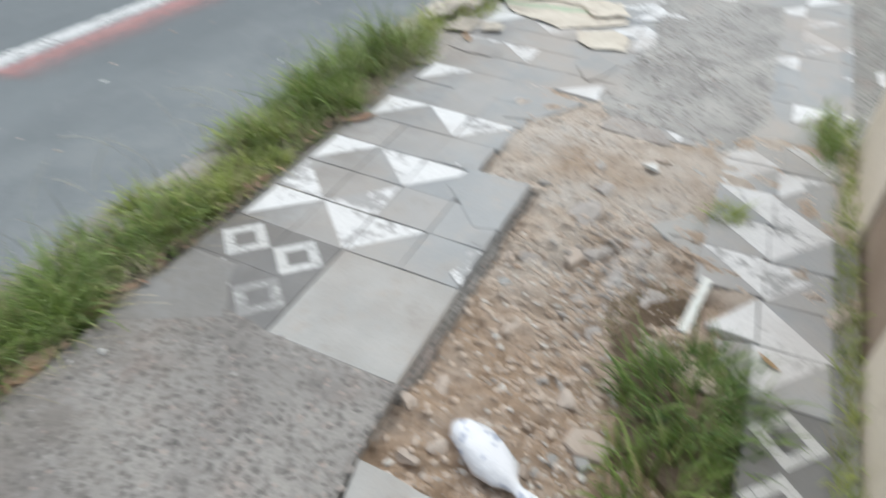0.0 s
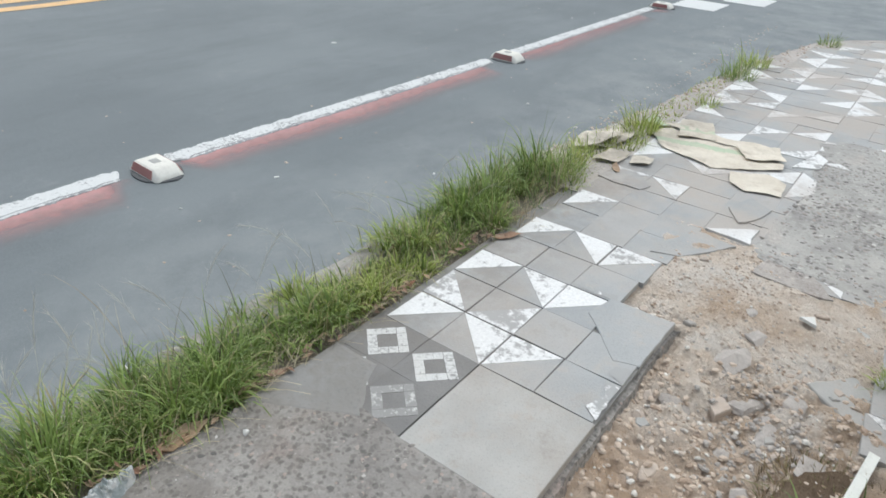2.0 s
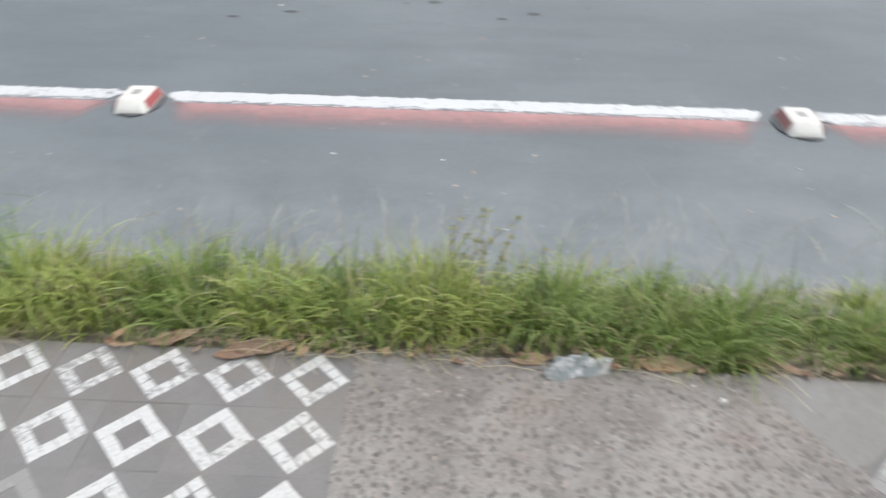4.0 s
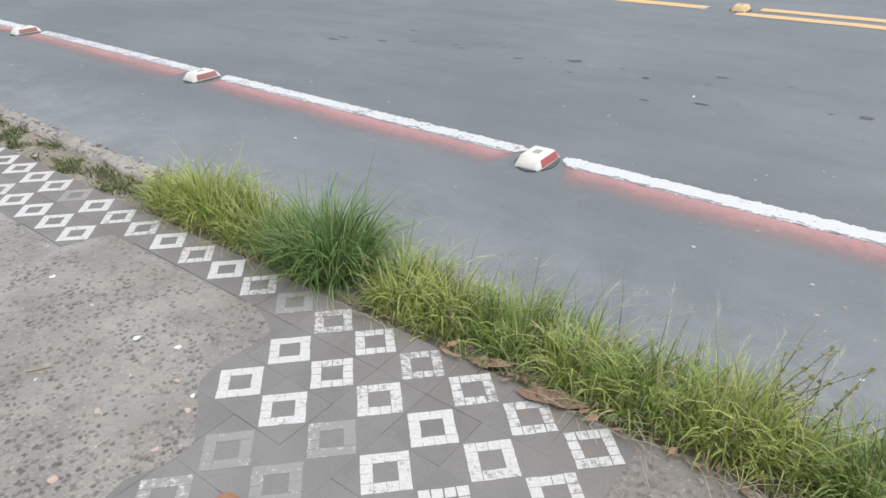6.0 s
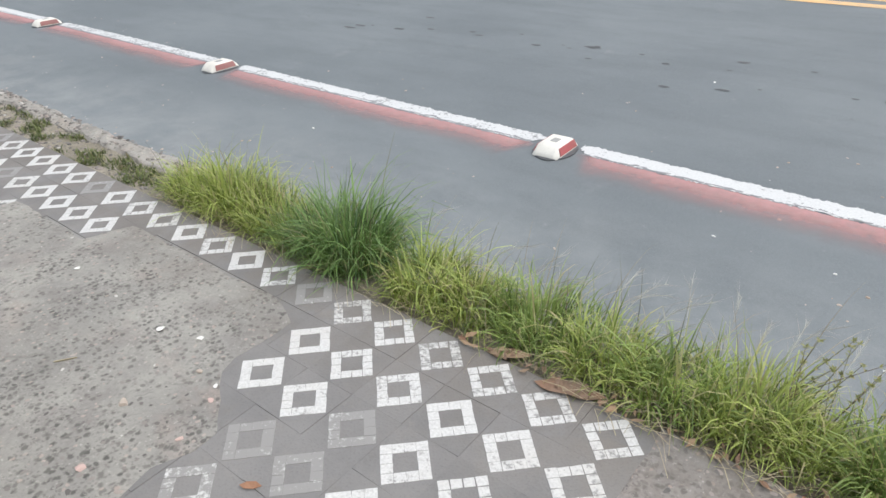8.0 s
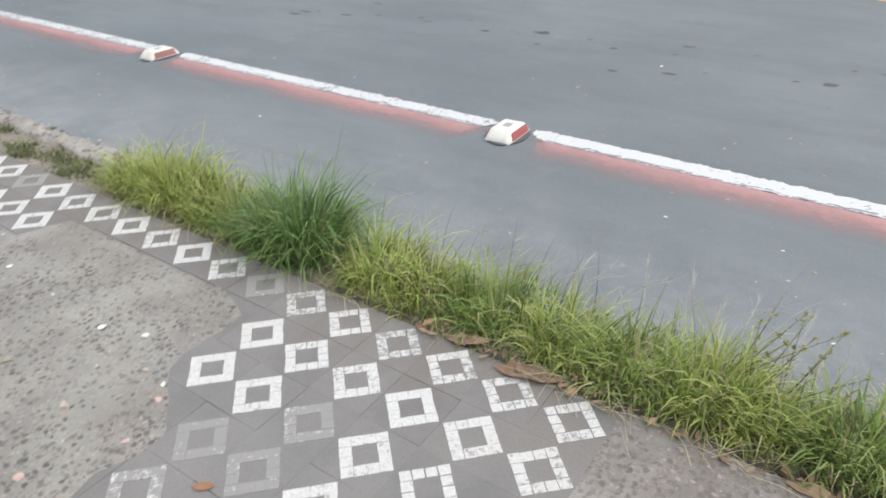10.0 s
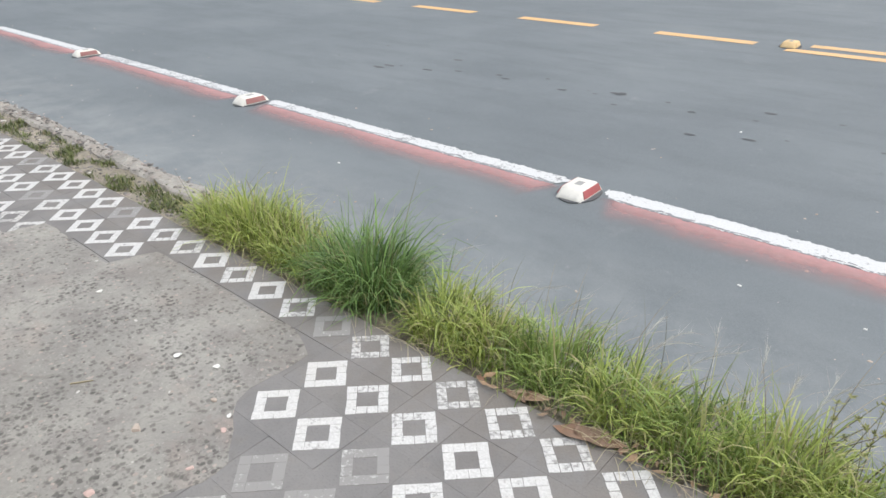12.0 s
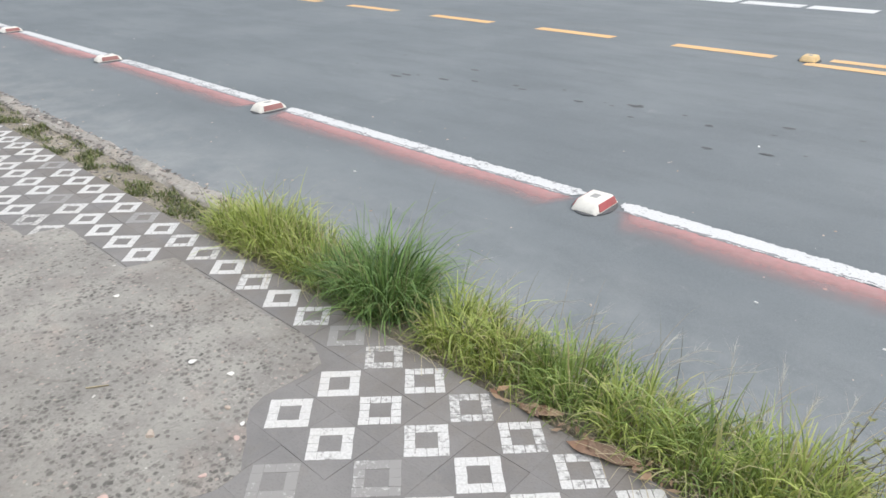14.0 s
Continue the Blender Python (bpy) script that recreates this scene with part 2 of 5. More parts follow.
def soil_material(name, a, b, c, damp=None):
    m = Mat(name, 0.95, 0.15)
    col = m.mix(m.ramp(m.noise(2.0, 6, 0.65), 0.4, 0.6), a, b)
    col = m.mix(m.ramp(m.noise(3.1, 7, 0.7, vec=m.stretch(1.3, 1, 1)), 0.5, 0.64, 0, 0.85), col, c)
    col = m.mix(m.ramp(m.noise(17, 5, 0.7), 0.55, 0.72, 0, 0.45), col, tuple(x * 0.7 for x in a))
    col = m.mix(m.ramp(m.cells(42), 0.25, 0.1, 0, 0.6), col, tuple(min(0.8, x * 1.15) for x in b))
    if damp:
        parts = m.t.nodes.new("ShaderNodeSeparateXYZ")
        m.t.links.new(m.pos, parts.inputs[0])
        wet = m.math("MULTIPLY", m.ramp(m.math("ADD", parts.outputs["X"], m.noise(2.5, 5)), 2.75, 1.9), m.ramp(m.noise(5, 6, 0.7), 0.3, 0.6, 0.35, 0.9))
        col = m.mix(wet, col, damp)
    g = m.noise(60, 7, 0.72)
    col = m.mix(m.ramp(g, 0.54, 0.72, 0, 0.4), col, tuple(x * 0.6 for x in a))
    return m.done(col, g, 1.0, 0.02)


def plant_material(name, a, b, dry, share=0.25):
    m = Mat(name, 0.45, 0.5)
    r = m.island()
    col = m.mix(m.ramp(r, 0.0, 0.8), tuple(x * 0.6 for x in a), tuple(x * 1.06 for x in b))
    col = m.mix(m.ramp(r, 1.0 - share, 1.0 - share + 0.05), col, dry)
    col = m.mix(m.ramp(m.noise(9, 3), 0.35, 0.7, 0, 0.5), col, tuple(x * 1.35 for x in b))
    thin = m.t.nodes.new("ShaderNodeBsdfTranslucent")
    m.put(col, thin.inputs["Color"])
    both = m.t.nodes.new("ShaderNodeMixShader")
    both.inputs["Fac"].default_value = 0.3
    m.t.links.new(m.b.outputs[0], both.inputs[1])
    m.t.links.new(thin.outputs[0], both.inputs[2])
    m.t.links.new(both.outputs[0], m.t.nodes["Material Output"].inputs["Surface"])
    return m.done(col)


ASPHALT = asphalt_material()
TAR = stone_material("dark_tar", (0.085, 0.09, 0.092), (0.12, 0.125, 0.13), (0.2, 0.2, 0.2), 90, 0.5)
ROAD_WHITE = paint_material("road_white_paint", (0.67, 0.68, 0.675), (0.25, 0.255, 0.26), 0.695, 48, 0.25, 1.955)
BAR_WHITE = paint_material("crossing_white_paint", (0.70, 0.71, 0.705), (0.25, 0.255, 0.26), 0.76, 48, 0.25)
ROAD_RED = rubbed_paint_material("faded_red_road_paint", (0.60, 0.325, 0.312), (0.52, 0.32, 0.308))
ROAD_YELLOW = paint_material("road_yellow_paint", (0.80, 0.51, 0.24), (0.56, 0.42, 0.27), 0.70, 40)
TILE_GREY = stone_material("grey_pavement_tile", (0.188, 0.185, 0.183), (0.24, 0.235, 0.228), (0.30, 0.28, 0.25), 130, 0.35)
TILE_BLUE = stone_material("blue_grey_pavement_tile", (0.345, 0.358, 0.365), (0.42, 0.424, 0.42), (0.50, 0.445, 0.385), 130, 0.65, 0.85, (0.43, 0.405, 0.38), 0.75)
TILE_WHITE = tile_paint_material()
TILE_WORN = tile_paint_material("half_worn_white_tile_paint", 0.2)
TILE_FADED = tile_paint_material("faded_white_tile_paint", 0.62)
TRI_WHITE = paint_material("worn_white_triangle_paint", (0.80, 0.80, 0.79), (0.37, 0.365, 0.36), 0.665, 30, 0.4, None, 0.35)
TRI_FLAKED = paint_material("flaked_white_paint", (0.8, 0.8, 0.79), (0.37, 0.37, 0.365), 0.56, 42)
TRI_SOLID = paint_material("scuffed_white_triangle_paint", (0.78, 0.78, 0.77), (0.38, 0.38, 0.372), 0.69, 30, 0.4, None, 0.8)
SLAB_PALE = stone_material("pale_concrete_slab", (0.345, 0.342, 0.33), (0.46, 0.453, 0.432), (0.45, 0.395, 0.345), 160, 0.9, 0.85, None, 0.2)
CONC_WEST = concrete_material("worn_grey_concrete", (0.275, 0.268, 0.248), (0.395, 0.385, 0.352), (0.25, 0.238, 0.224), (0.36, 0.298, 0.262), 1.0, 0.2, True, 0.8, 46, 0.8)
CONC_MID = concrete_material("exposed_aggregate_concrete", (0.275, 0.26, 0.244), (0.385, 0.365, 0.34), (0.235, 0.218, 0.206), (0.38, 0.30, 0.262), 0.75, 0.2, True, 0.8, 50, 1.2)
CONC_EAST = concrete_material("cracked_blue_grey_concrete", (0.345, 0.335, 0.318), (0.50, 0.485, 0.455), (0.29, 0.28, 0.268), (0.51, 0.455, 0.41), 0.85, 0.3, True, 2.2, 36, 0.6)
DUSTY = concrete_material("dusty_broken_pavement_edge", (0.42, 0.385, 0.355), (0.52, 0.48, 0.445), (0.36, 0.33, 0.305), (0.50, 0.42, 0.37), 0.6, 0.12, False)
CEMENT = stone_material("smooth_cement_patch", (0.245, 0.243, 0.236), (0.30, 0.295, 0.284), (0.34, 0.315, 0.285), 90, 0.4)
SOIL = soil_material("orange_brown_soil", (0.55, 0.43, 0.325), (0.74, 0.66, 0.575), (0.71, 0.66, 0.60), (0.52, 0.37, 0.255))
DARK_SOIL = soil_material("dark_soil", (0.19, 0.14, 0.098), (0.28, 0.215, 0.155), (0.32, 0.255, 0.19))
PALE_SOIL = soil_material("pale_verge_soil", (0.33, 0.30, 0.235), (0.44, 0.40, 0.325), (0.27, 0.25, 0.19))
VERGE_SOIL = soil_material("grey_brown_verge_soil", (0.19, 0.165, 0.13), (0.30, 0.265, 0.215), (0.24, 0.22, 0.18))
KERB_STONE = concrete_material("weathered_kerb_concrete", (0.335, 0.318, 0.288), (0.425, 0.405, 0.365), (0.245, 0.235, 0.212), (0.40, 0.345, 0.29), 0.5)
WALL_PLASTER = stone_material("beige_plaster", (0.66, 0.58, 0.48), (0.72, 0.64, 0.54), (0.50, 0.42, 0.33), 70, 0.45)
WALL_BROWN = stone_material("brown_bare_masonry", (0.27, 0.20, 0.15), (0.36, 0.28, 0.22), (0.33, 0.26, 0.2), 60, 0.5)
GRASS = plant_material("green_grass", (0.13, 0.22, 0.048), (0.285, 0.38, 0.11), (0.45, 0.39, 0.21), 0.15)
GRASS_LIGHT = plant_material("yellow_green_grass", (0.18, 0.27, 0.05), (0.42, 0.49, 0.135), (0.48, 0.42, 0.23), 0.19)
GRASS_DEEP = plant_material("deep_green_grass", (0.11, 0.19, 0.045), (0.24, 0.33, 0.095), (0.40, 0.35, 0.18), 0.08)
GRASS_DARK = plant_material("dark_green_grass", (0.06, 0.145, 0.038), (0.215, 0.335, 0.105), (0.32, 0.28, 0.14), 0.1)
WEED = plant_material("olive_weeds", (0.075, 0.105, 0.04), (0.19, 0.225, 0.085), (0.34, 0.30, 0.18), 0.2)
WEED_LEAF = plant_material("yellow_olive_weed_leaf", (0.15, 0.18, 0.05), (0.28, 0.29, 0.10), (0.33, 0.27, 0.13), 0.2)
STRAW = plant_material("dry_straw", (0.42, 0.36, 0.22), (0.52, 0.46, 0.32), (0.34, 0.26, 0.15), 0.3)
PALE_SEED = plant_material("bleached_seed_head", (0.42, 0.415, 0.36), (0.55, 0.545, 0.49), (0.40, 0.36, 0.28), 0.2)
BROWN_WEED = plant_material("withered_brown_weed", (0.17, 0.13, 0.075), (0.30, 0.23, 0.135), (0.22, 0.25, 0.10), 0.25)
STALK = plant_material("grass_stalk", (0.10, 0.105, 0.055), (0.19, 0.18, 0.09), (0.16, 0.10, 0.075), 0.4)
STUD_WHITE = stone_material("cream_painted_stud", (0.74, 0.72, 0.65), (0.80, 0.78, 0.72), (0.50, 0.47, 0.42), 60, 0.35, 0.6)
STUD_YELLOW = stone_material("yellow_painted_stud", (0.70, 0.50, 0.24), (0.76, 0.57, 0.32), (0.45, 0.36, 0.24), 60, 0.35, 0.6)
STUD_RED = stone_material("red_reflector", (0.37, 0.09, 0.09), (0.46, 0.125, 0.125), (0.36, 0.2, 0.18), 60, 0.6, 0.6)
STUD_DULL = stone_material("dull_brown_reflector", (0.30, 0.13, 0.12), (0.38, 0.19, 0.175), (0.3, 0.22, 0.2), 60, 0.7, 0.7)
STUD_GREY = stone_material("grey_stud_socket", (0.34, 0.34, 0.33), (0.42, 0.42, 0.40), (0.3, 0.28, 0.25), 60, 0.3)
CARDBOARD = stone_material("wet_cardboard", (0.62, 0.56, 0.47), (0.75, 0.70, 0.60), (0.50, 0.43, 0.35), 80, 0.8)
CARD_PRINT = stone_material("green_printed_cardboard", (0.40, 0.50, 0.36), (0.58, 0.62, 0.47), (0.66, 0.59, 0.47), 60, 0.7)
DRY_LEAF = stone_material("dry_brown_leaf", (0.38, 0.245, 0.145), (0.48, 0.33, 0.20), (0.26, 0.165, 0.105), 60, 0.45, 0.6)
RED_LEAF = stone_material("reddish_brown_leaf", (0.27, 0.14, 0.085), (0.36, 0.205, 0.125), (0.2, 0.12, 0.08), 60, 0.45, 0.6)
STONE = stone_material("loose_stone", (0.42, 0.35, 0.295), (0.52, 0.455, 0.395), (0.46, 0.36, 0.28), 70, 0.7)
PINK = stone_material("pinkish_pebble", (0.52, 0.38, 0.34), (0.6, 0.46, 0.42), (0.5, 0.42, 0.38), 70, 0.4)
CHALK = stone_material("white_debris", (0.72, 0.72, 0.69), (0.78, 0.78, 0.75), (0.55, 0.5, 0.42), 60, 0.35)
WOOD_WHITE = stone_material("white_painted_strip", (0.76, 0.78, 0.73), (0.80, 0.81, 0.77), (0.45, 0.42, 0.36), 60, 0.3, 0.5)


def pebble_material():
    m = Mat("mixed_pebbles", 0.85, 0.25)
    r = m.island()
    col = m.mix(m.ramp(r, 0.0, 0.55), (0.14, 0.132, 0.126), (0.27, 0.25, 0.232))
    col = m.mix(m.ramp(r, 0.7, 0.8), col, (0.36, 0.315, 0.285))
    col = m.mix(m.ramp(r, 0.975, 0.98), col, (0.56, 0.54, 0.51))
    return m.done(col, m.noise(140, 3), 0.4, 0.002)


def gravel_material():
    m = Mat("soil_gravel", 0.9, 0.2)
    r = m.island()
    col = m.mix(m.ramp(r, 0.0, 0.6), (0.40, 0.31, 0.24), (0.58, 0.485, 0.40))
    col = m.mix(m.ramp(r, 0.8, 0.86), col, (0.40, 0.375, 0.35))
    col = m.mix(m.ramp(r, 0.88, 0.9), col, (0.68, 0.65, 0.6))
    return m.done(col, m.noise(120, 4), 0.5, 0.003)


PEBBLES = pebble_material()
GRAVEL = gravel_material()
PLASTIC = Mat("thin_clear_plastic", 0.25, 0.5)
PLASTIC.b.inputs["Alpha"].default_value = 0.62
# near-white patches in the film's colour stand for highlights on its folds
PLASTIC = PLASTIC.done(PLASTIC.mix(PLASTIC.ramp(PLASTIC.noise(30, 3), 0.4, 0.6), (0.40, 0.46, 0.47), (0.82, 0.84, 0.84)), PLASTIC.noise(45, 3), 0.6, 0.01)
BAG_WHITE = Mat("white_plastic_bag", 0.35, 0.45)
BAG_WHITE = BAG_WHITE.done(BAG_WHITE.mix(BAG_WHITE.ramp(BAG_WHITE.noise(16, 2), 0.6, 0.66), (0.80, 0.81, 0.84), (0.42, 0.46, 0.56)), BAG_WHITE.noise(35, 3), 0.5, 0.012)


# ---- geometry helpers ----
def mesh_of(name, bm, *mats):
    me = bpy.data.meshes.new(name)
    bm.to_mesh(me)
    bm.free()
    for m in mats:
        me.materials.append(m)
    return me


def thing(name, bm, mats, label, category, group="", kind="", smooth=False):
    me = mesh_of(name, bm, *(mats if isinstance(mats, tuple) else (mats,)))
    if smooth:
        me.polygons.foreach_set("use_smooth", [True] * len(me.polygons))
    return tagged(new(name, me), label, category, group, kind)


def part(name, bm, mats, parent, label="", smooth=False):
    me = mesh_of(name, bm, *(mats if isinstance(mats, tuple) else (mats,)))
    if smooth:
        me.polygons.foreach_set("use_smooth", [True] * len(me.polygons))
    ob = new(name, me)
    ob.parent = parent
    return tagged(ob, label)


def base(name, label, category, at=(0, 0, 0), rz=0.0, group="", kind=""):
    ob = new(name)
    ob.matrix_world = pose(*at, 0, 0, rz)
    return tagged(ob, label, category, group, kind)


def ragged(points, step=0.05, amount=0.012, seed=0):
    """The outline through the points, broken up into short uneven steps."""
    out = []
    for a, b in zip(points, points[1:] + points[:1]):
        a, b = Vector(a), Vector(b)
        n = max(1, int((b - a).length / step))
        for k in range(n):
            p = a.lerp(b, k / n)
            q = noise.noise_vector(Vector((p.x * 9 + seed, p.y * 9, seed * 3.1))) + 0.5 * noise.noise_vector(Vector((p.x * 31, p.y * 31, seed)))
            out.append((p.x + amount * q.x, p.y + amount * q.y))
    return out


def plate(outline, top, bottom, mat_index=0, bm=None, chamfer=0.0):
    """A flat slab with the given outline; the top rim is chamfered."""
    bm = bm or bmesh.new()
    lo = [bm.verts.new((x, y, bottom)) for x, y in outline]
    c = Vector((sum(p[0] for p in outline) / len(outline), sum(p[1] for p in outline) / len(outline)))
    rims = [lo, [bm.verts.new((x, y, top - chamfer)) for x, y in outline]]
    if chamfer:
        ring = []
        for x, y in outline:
            d = c - Vector((x, y))
            d = d.normalized() * chamfer if d.length else d
            ring.append(bm.verts.new((x + d.x, y + d.y, top)))
        rims.append(ring)
    n = len(outline)
    for a, b in zip(rims, rims[1:]):
        for k in range(n):
            bm.faces.new((a[k], a[(k + 1) % n], b[(k + 1) % n], b[k])).material_index = mat_index
    f = bm.faces.new(rims[-1])
    f.material_index = mat_index
    bmesh.ops.recalc_face_normals(bm, faces=bm.faces[:])
    if n > 6:
        bmesh.ops.triangulate(bm, faces=[f])
    return bm


def screed(outline, top, rim, feather):
    """A thin poured layer that thins out to nothing along its edge."""
    n = len(outline)
    area = sum(a[0] * b[1] - b[0] * a[1] for a, b in zip(outline, outline[1:] + outline[:1]))
    sign = 1 if area > 0 else -1
    bm = bmesh.new()
    outer = [bm.verts.new((x, y, rim)) for x, y in outline]
    low = [bm.verts.new((x, y, rim - 0.04)) for x, y in outline]
    inner = []
    for k in range(n):
        a, b = Vector(outline[k - 2]), Vector(outline[(k + 2) % n])
        d = (b - a).normalized()
        inner.append(bm.verts.new((outline[k][0] - sign * d.y * feather, outline[k][1] + sign * d.x * feather, top)))
    for k in range(n):
        q = (k + 1) % n
        bm.faces.new((low[k], low[q], outer[q], outer[k]))
        bm.faces.new((outer[k], outer[q], inner[q], inner[k]))
    f = bm.faces.new(inner)
    bmesh.ops.recalc_face_normals(bm, faces=bm.faces[:])
    bmesh.ops.triangulate(bm, faces=[f])
    return bm


def box(bm, x0, x1, y0, y1, z0, z1, index=0):
    vs = [bm.verts.new(p) for p in ((x0, y0, z0), (x1, y0, z0), (x1, y1, z0), (x0, y1, z0), (x0, y0, z1), (x1, y0, z1), (x1, y1, z1), (x0, y1, z1))]
    for q in ((3, 2, 1, 0), (4, 5, 6, 7), (0, 1, 5, 4), (1, 2, 6, 5), (2, 3, 7, 6), (3, 0, 4, 7)):
        bm.faces.new([vs[i] for i in q]).material_index = index
    return bm


def inside(p, poly):
    x, y = p
    odd = False
    for (x0, y0), (x1, y1) in zip(poly, poly[1:] + poly[:1]):
        if (y0 > y) != (y1 > y) and x < (x1 - x0) * (y - y0) / (y1 - y0) + x0:
            odd = not odd
    return odd


def smooth(u):
    u = max(0.0, min(1.0, u))
    return u * u * (3 - 2 * u)


def line_drift(x):
    """The hand-laid edge line wanders a little along the street."""
    return 0.03 * smooth((-3.0 - x) / 4.0) - 0.078 * smooth((x - 0.2) / 5.0)


def centre_drift(x):
    """The double centre line swings over towards the crossing."""
    return -0.8 * smooth((x + 0.6) / 4.2)


def road_z(x):
    """The street falls a little towards the crossing."""
    return -0.115 - 0.012 * max(0.0, min(x, 30.0) - 2.0)


def scattered_stones(rng, places, squash=0.5, sides=6):
    """Many small faceted stones in one mesh; places: x, y, z, radius."""
    verts, faces = [], []
    for x, y, z, r in places:
        k = len(verts)
        turn, long = rng.uniform(0, 6.28), rng.uniform(1.0, 1.7)
        ct, st = math.cos(turn), math.sin(turn)
        for level, (rad, up) in enumerate(((1.0, -0.25), (0.72, 0.62))):
            for s in range(sides):
                a = 6.283 * s / sides + level * 0.4
                q = r * rad * rng.uniform(0.75, 1.2)
                u, v = q * math.cos(a) * long, q * math.sin(a)
                verts.append((x + u * ct - v * st, y + u * st + v * ct, z + r * squash * up * rng.uniform(0.8, 1.2)))
        verts.append((x, y, z + r * squash))
        for s in range(sides):
            n = (s + 1) % sides
            faces.append((k + s, k + n, k + sides + n, k + sides + s))
            faces.append((k + sides + s, k + sides + n, k + 2 * sides))
    return verts, faces


def stuff_mesh(name, verts, faces, mat, label, category):
    me = bpy.data.meshes.new(name)
    me.from_pydata(verts, [], faces)
    me.materials.append(mat)
    return tagged(new(name, me), label, category, "", "stuff")


# ---- outlines of the pavement's patches ----
DIRT = [(1.09, -0.77), (1.3, -0.765), (2.335, -0.765), (2.35, -0.6), (2.52, -0.62), (2.67, -0.58), (2.79, -0.52), (2.95, -0.63), (3.05, -0.82),
        (2.99, -0.9), (2.97, -1.13), (2.86, -1.36), (2.5, -1.45), (2.2, -1.42), (1.93, -1.47), (1.8, -1.58), (1.66, -1.6), (1.2, -1.68), (0.9, -1.6), (1.07, -1.0)]
WEST = [(-0.80, -1.15), (-0.91, -0.95), (-0.93, -0.82), (-0.885, -0.72), (-0.9, -0.64), (-1.0, -0.56), (-1.1, -0.47), (-1.13, -0.33), (-1.12, -0.17), (-1.3, -0.105), (-1.71, -0.11), (-2.27, -0.115),
        (-2.305, -0.2), (-2.33, -0.31), (-2.7, -0.31), (-2.98, -0.32), (-3.02, -0.49), (-3.35, -0.51), (-3.7, -0.6), (-5.0, -0.62), (-8.0, -0.62), (-8.0, -1.82), (-0.1, -1.82), (-0.5, -1.45)]
MIDDLE = [(0.095, 0.12), (0.7, 0.10), (1.12, 0.075), (1.3, 0.06), (1.33, -0.18), (1.312, -0.34), (1.309, -0.765), (1.1, -0.775), (0.095, -0.9)]
EAST = [(2.9, -1.4), (2.97, -1.13), (2.985, -0.9), (3.06, -0.82), (3.32, -0.82), (4.0, -0.87), (4.28, -0.8), (4.65, -0.76), (4.82, -0.93), (4.78, -1.14), (4.85, -1.5), (3.3, -1.52)]

# the pavement's outer edge beyond the grass: it bends round a street corner
CORNER = [(3.0, 0.46), (3.5, 0.43), (3.9, 0.37), (4.6, 0.28), (5.6, 0.19), (6.6, 0.05), (7.5, -0.13), (7.9, -0.37), (8.25, -0.72), (8.55, -1.3), (8.75, -2.2), (8.85, -4.2)]


def edge_y(x):
    for (x0, y0), (x1, y1) in zip(CORNER, CORNER[1:]):
        if x0 <= x <= x1:
            return y0 + (y1 - y0) * (x - x0) / (x1 - x0)
    return 0.46 if x < 3 else -9.0


# ---- road ----
bm = bmesh.new()
xs = [-400, -120, -40, -20, -8, 0, 2, 4, 8, 12, 20, 30, 60, 160, 400]
ys = [-400, -60, -4, 0.3, 3, 8, 20, 80, 400]
grid = [[bm.verts.new((x, y, road_z(x))) for y in ys] for x in xs]
for i in range(len(xs) - 1):
    for j in range(len(ys) - 1):
        bm.faces.new((grid[i][j], grid[i + 1][j], grid[i + 1][j + 1], grid[i][j + 1]))
thing("road", bm, ASPHALT, "aged blue-grey asphalt street with faint stains", "road", kind="structure", smooth=True)


def marking(name, x0, x1, y0, y1, mat, label, rough_edge=0.006, seed=1, lift=0.004, taper=0.0, drift=None, ends=0.0):
    """A painted stripe on the road with chipped long edges."""
    bm = bmesh.new()
    n = max(2, int((x1 - x0) / (0.012 if rough_edge > 0.008 else 0.05)))
    low, high = [], []
    for k in range(n + 1):
        x = x0 + (x1 - x0) * k / n
        a = rough_edge * (noise.noise(Vector((x * 14, seed, 0))) + 0.9 * noise.noise(Vector((x * 47, seed, 5))) + 0.8 * noise.noise(Vector((x * 110, seed, 5))))
        b = rough_edge * (noise.noise(Vector((x * 14, seed, 9))) + 0.9 * noise.noise(Vector((x * 47, seed, 7))) + 0.8 * noise.noise(Vector((x * 110, seed, 7))))
        if taper:
            cut = max(0.0, 1 - min(x - x0, x1 - x) / taper) ** 1.5
            a += cut * (y1 - y0) * 0.96
        if ends:
            cut = max(0.0, 1 - min(x - x0, x1 - x) / ends)
            a += cut * (y1 - y0) * (0.6 + 0.5 * noise.noise(Vector((x * 60, seed, 3))))
            b -= cut * (y1 - y0) * 0.12
        off = drift(x) if drift else 0.0
        low.append(bm.verts.new((x, y0 + a + off, road_z(x) + lift)))
        high.append(bm.verts.new((x, y1 + b + off, road_z(x) + lift)))
    for k in range(n):
        bm.faces.new((low[k], low[k + 1], high[k + 1], high[k]))
    return thing(name, bm, mat, label, "road marking", kind="structure")


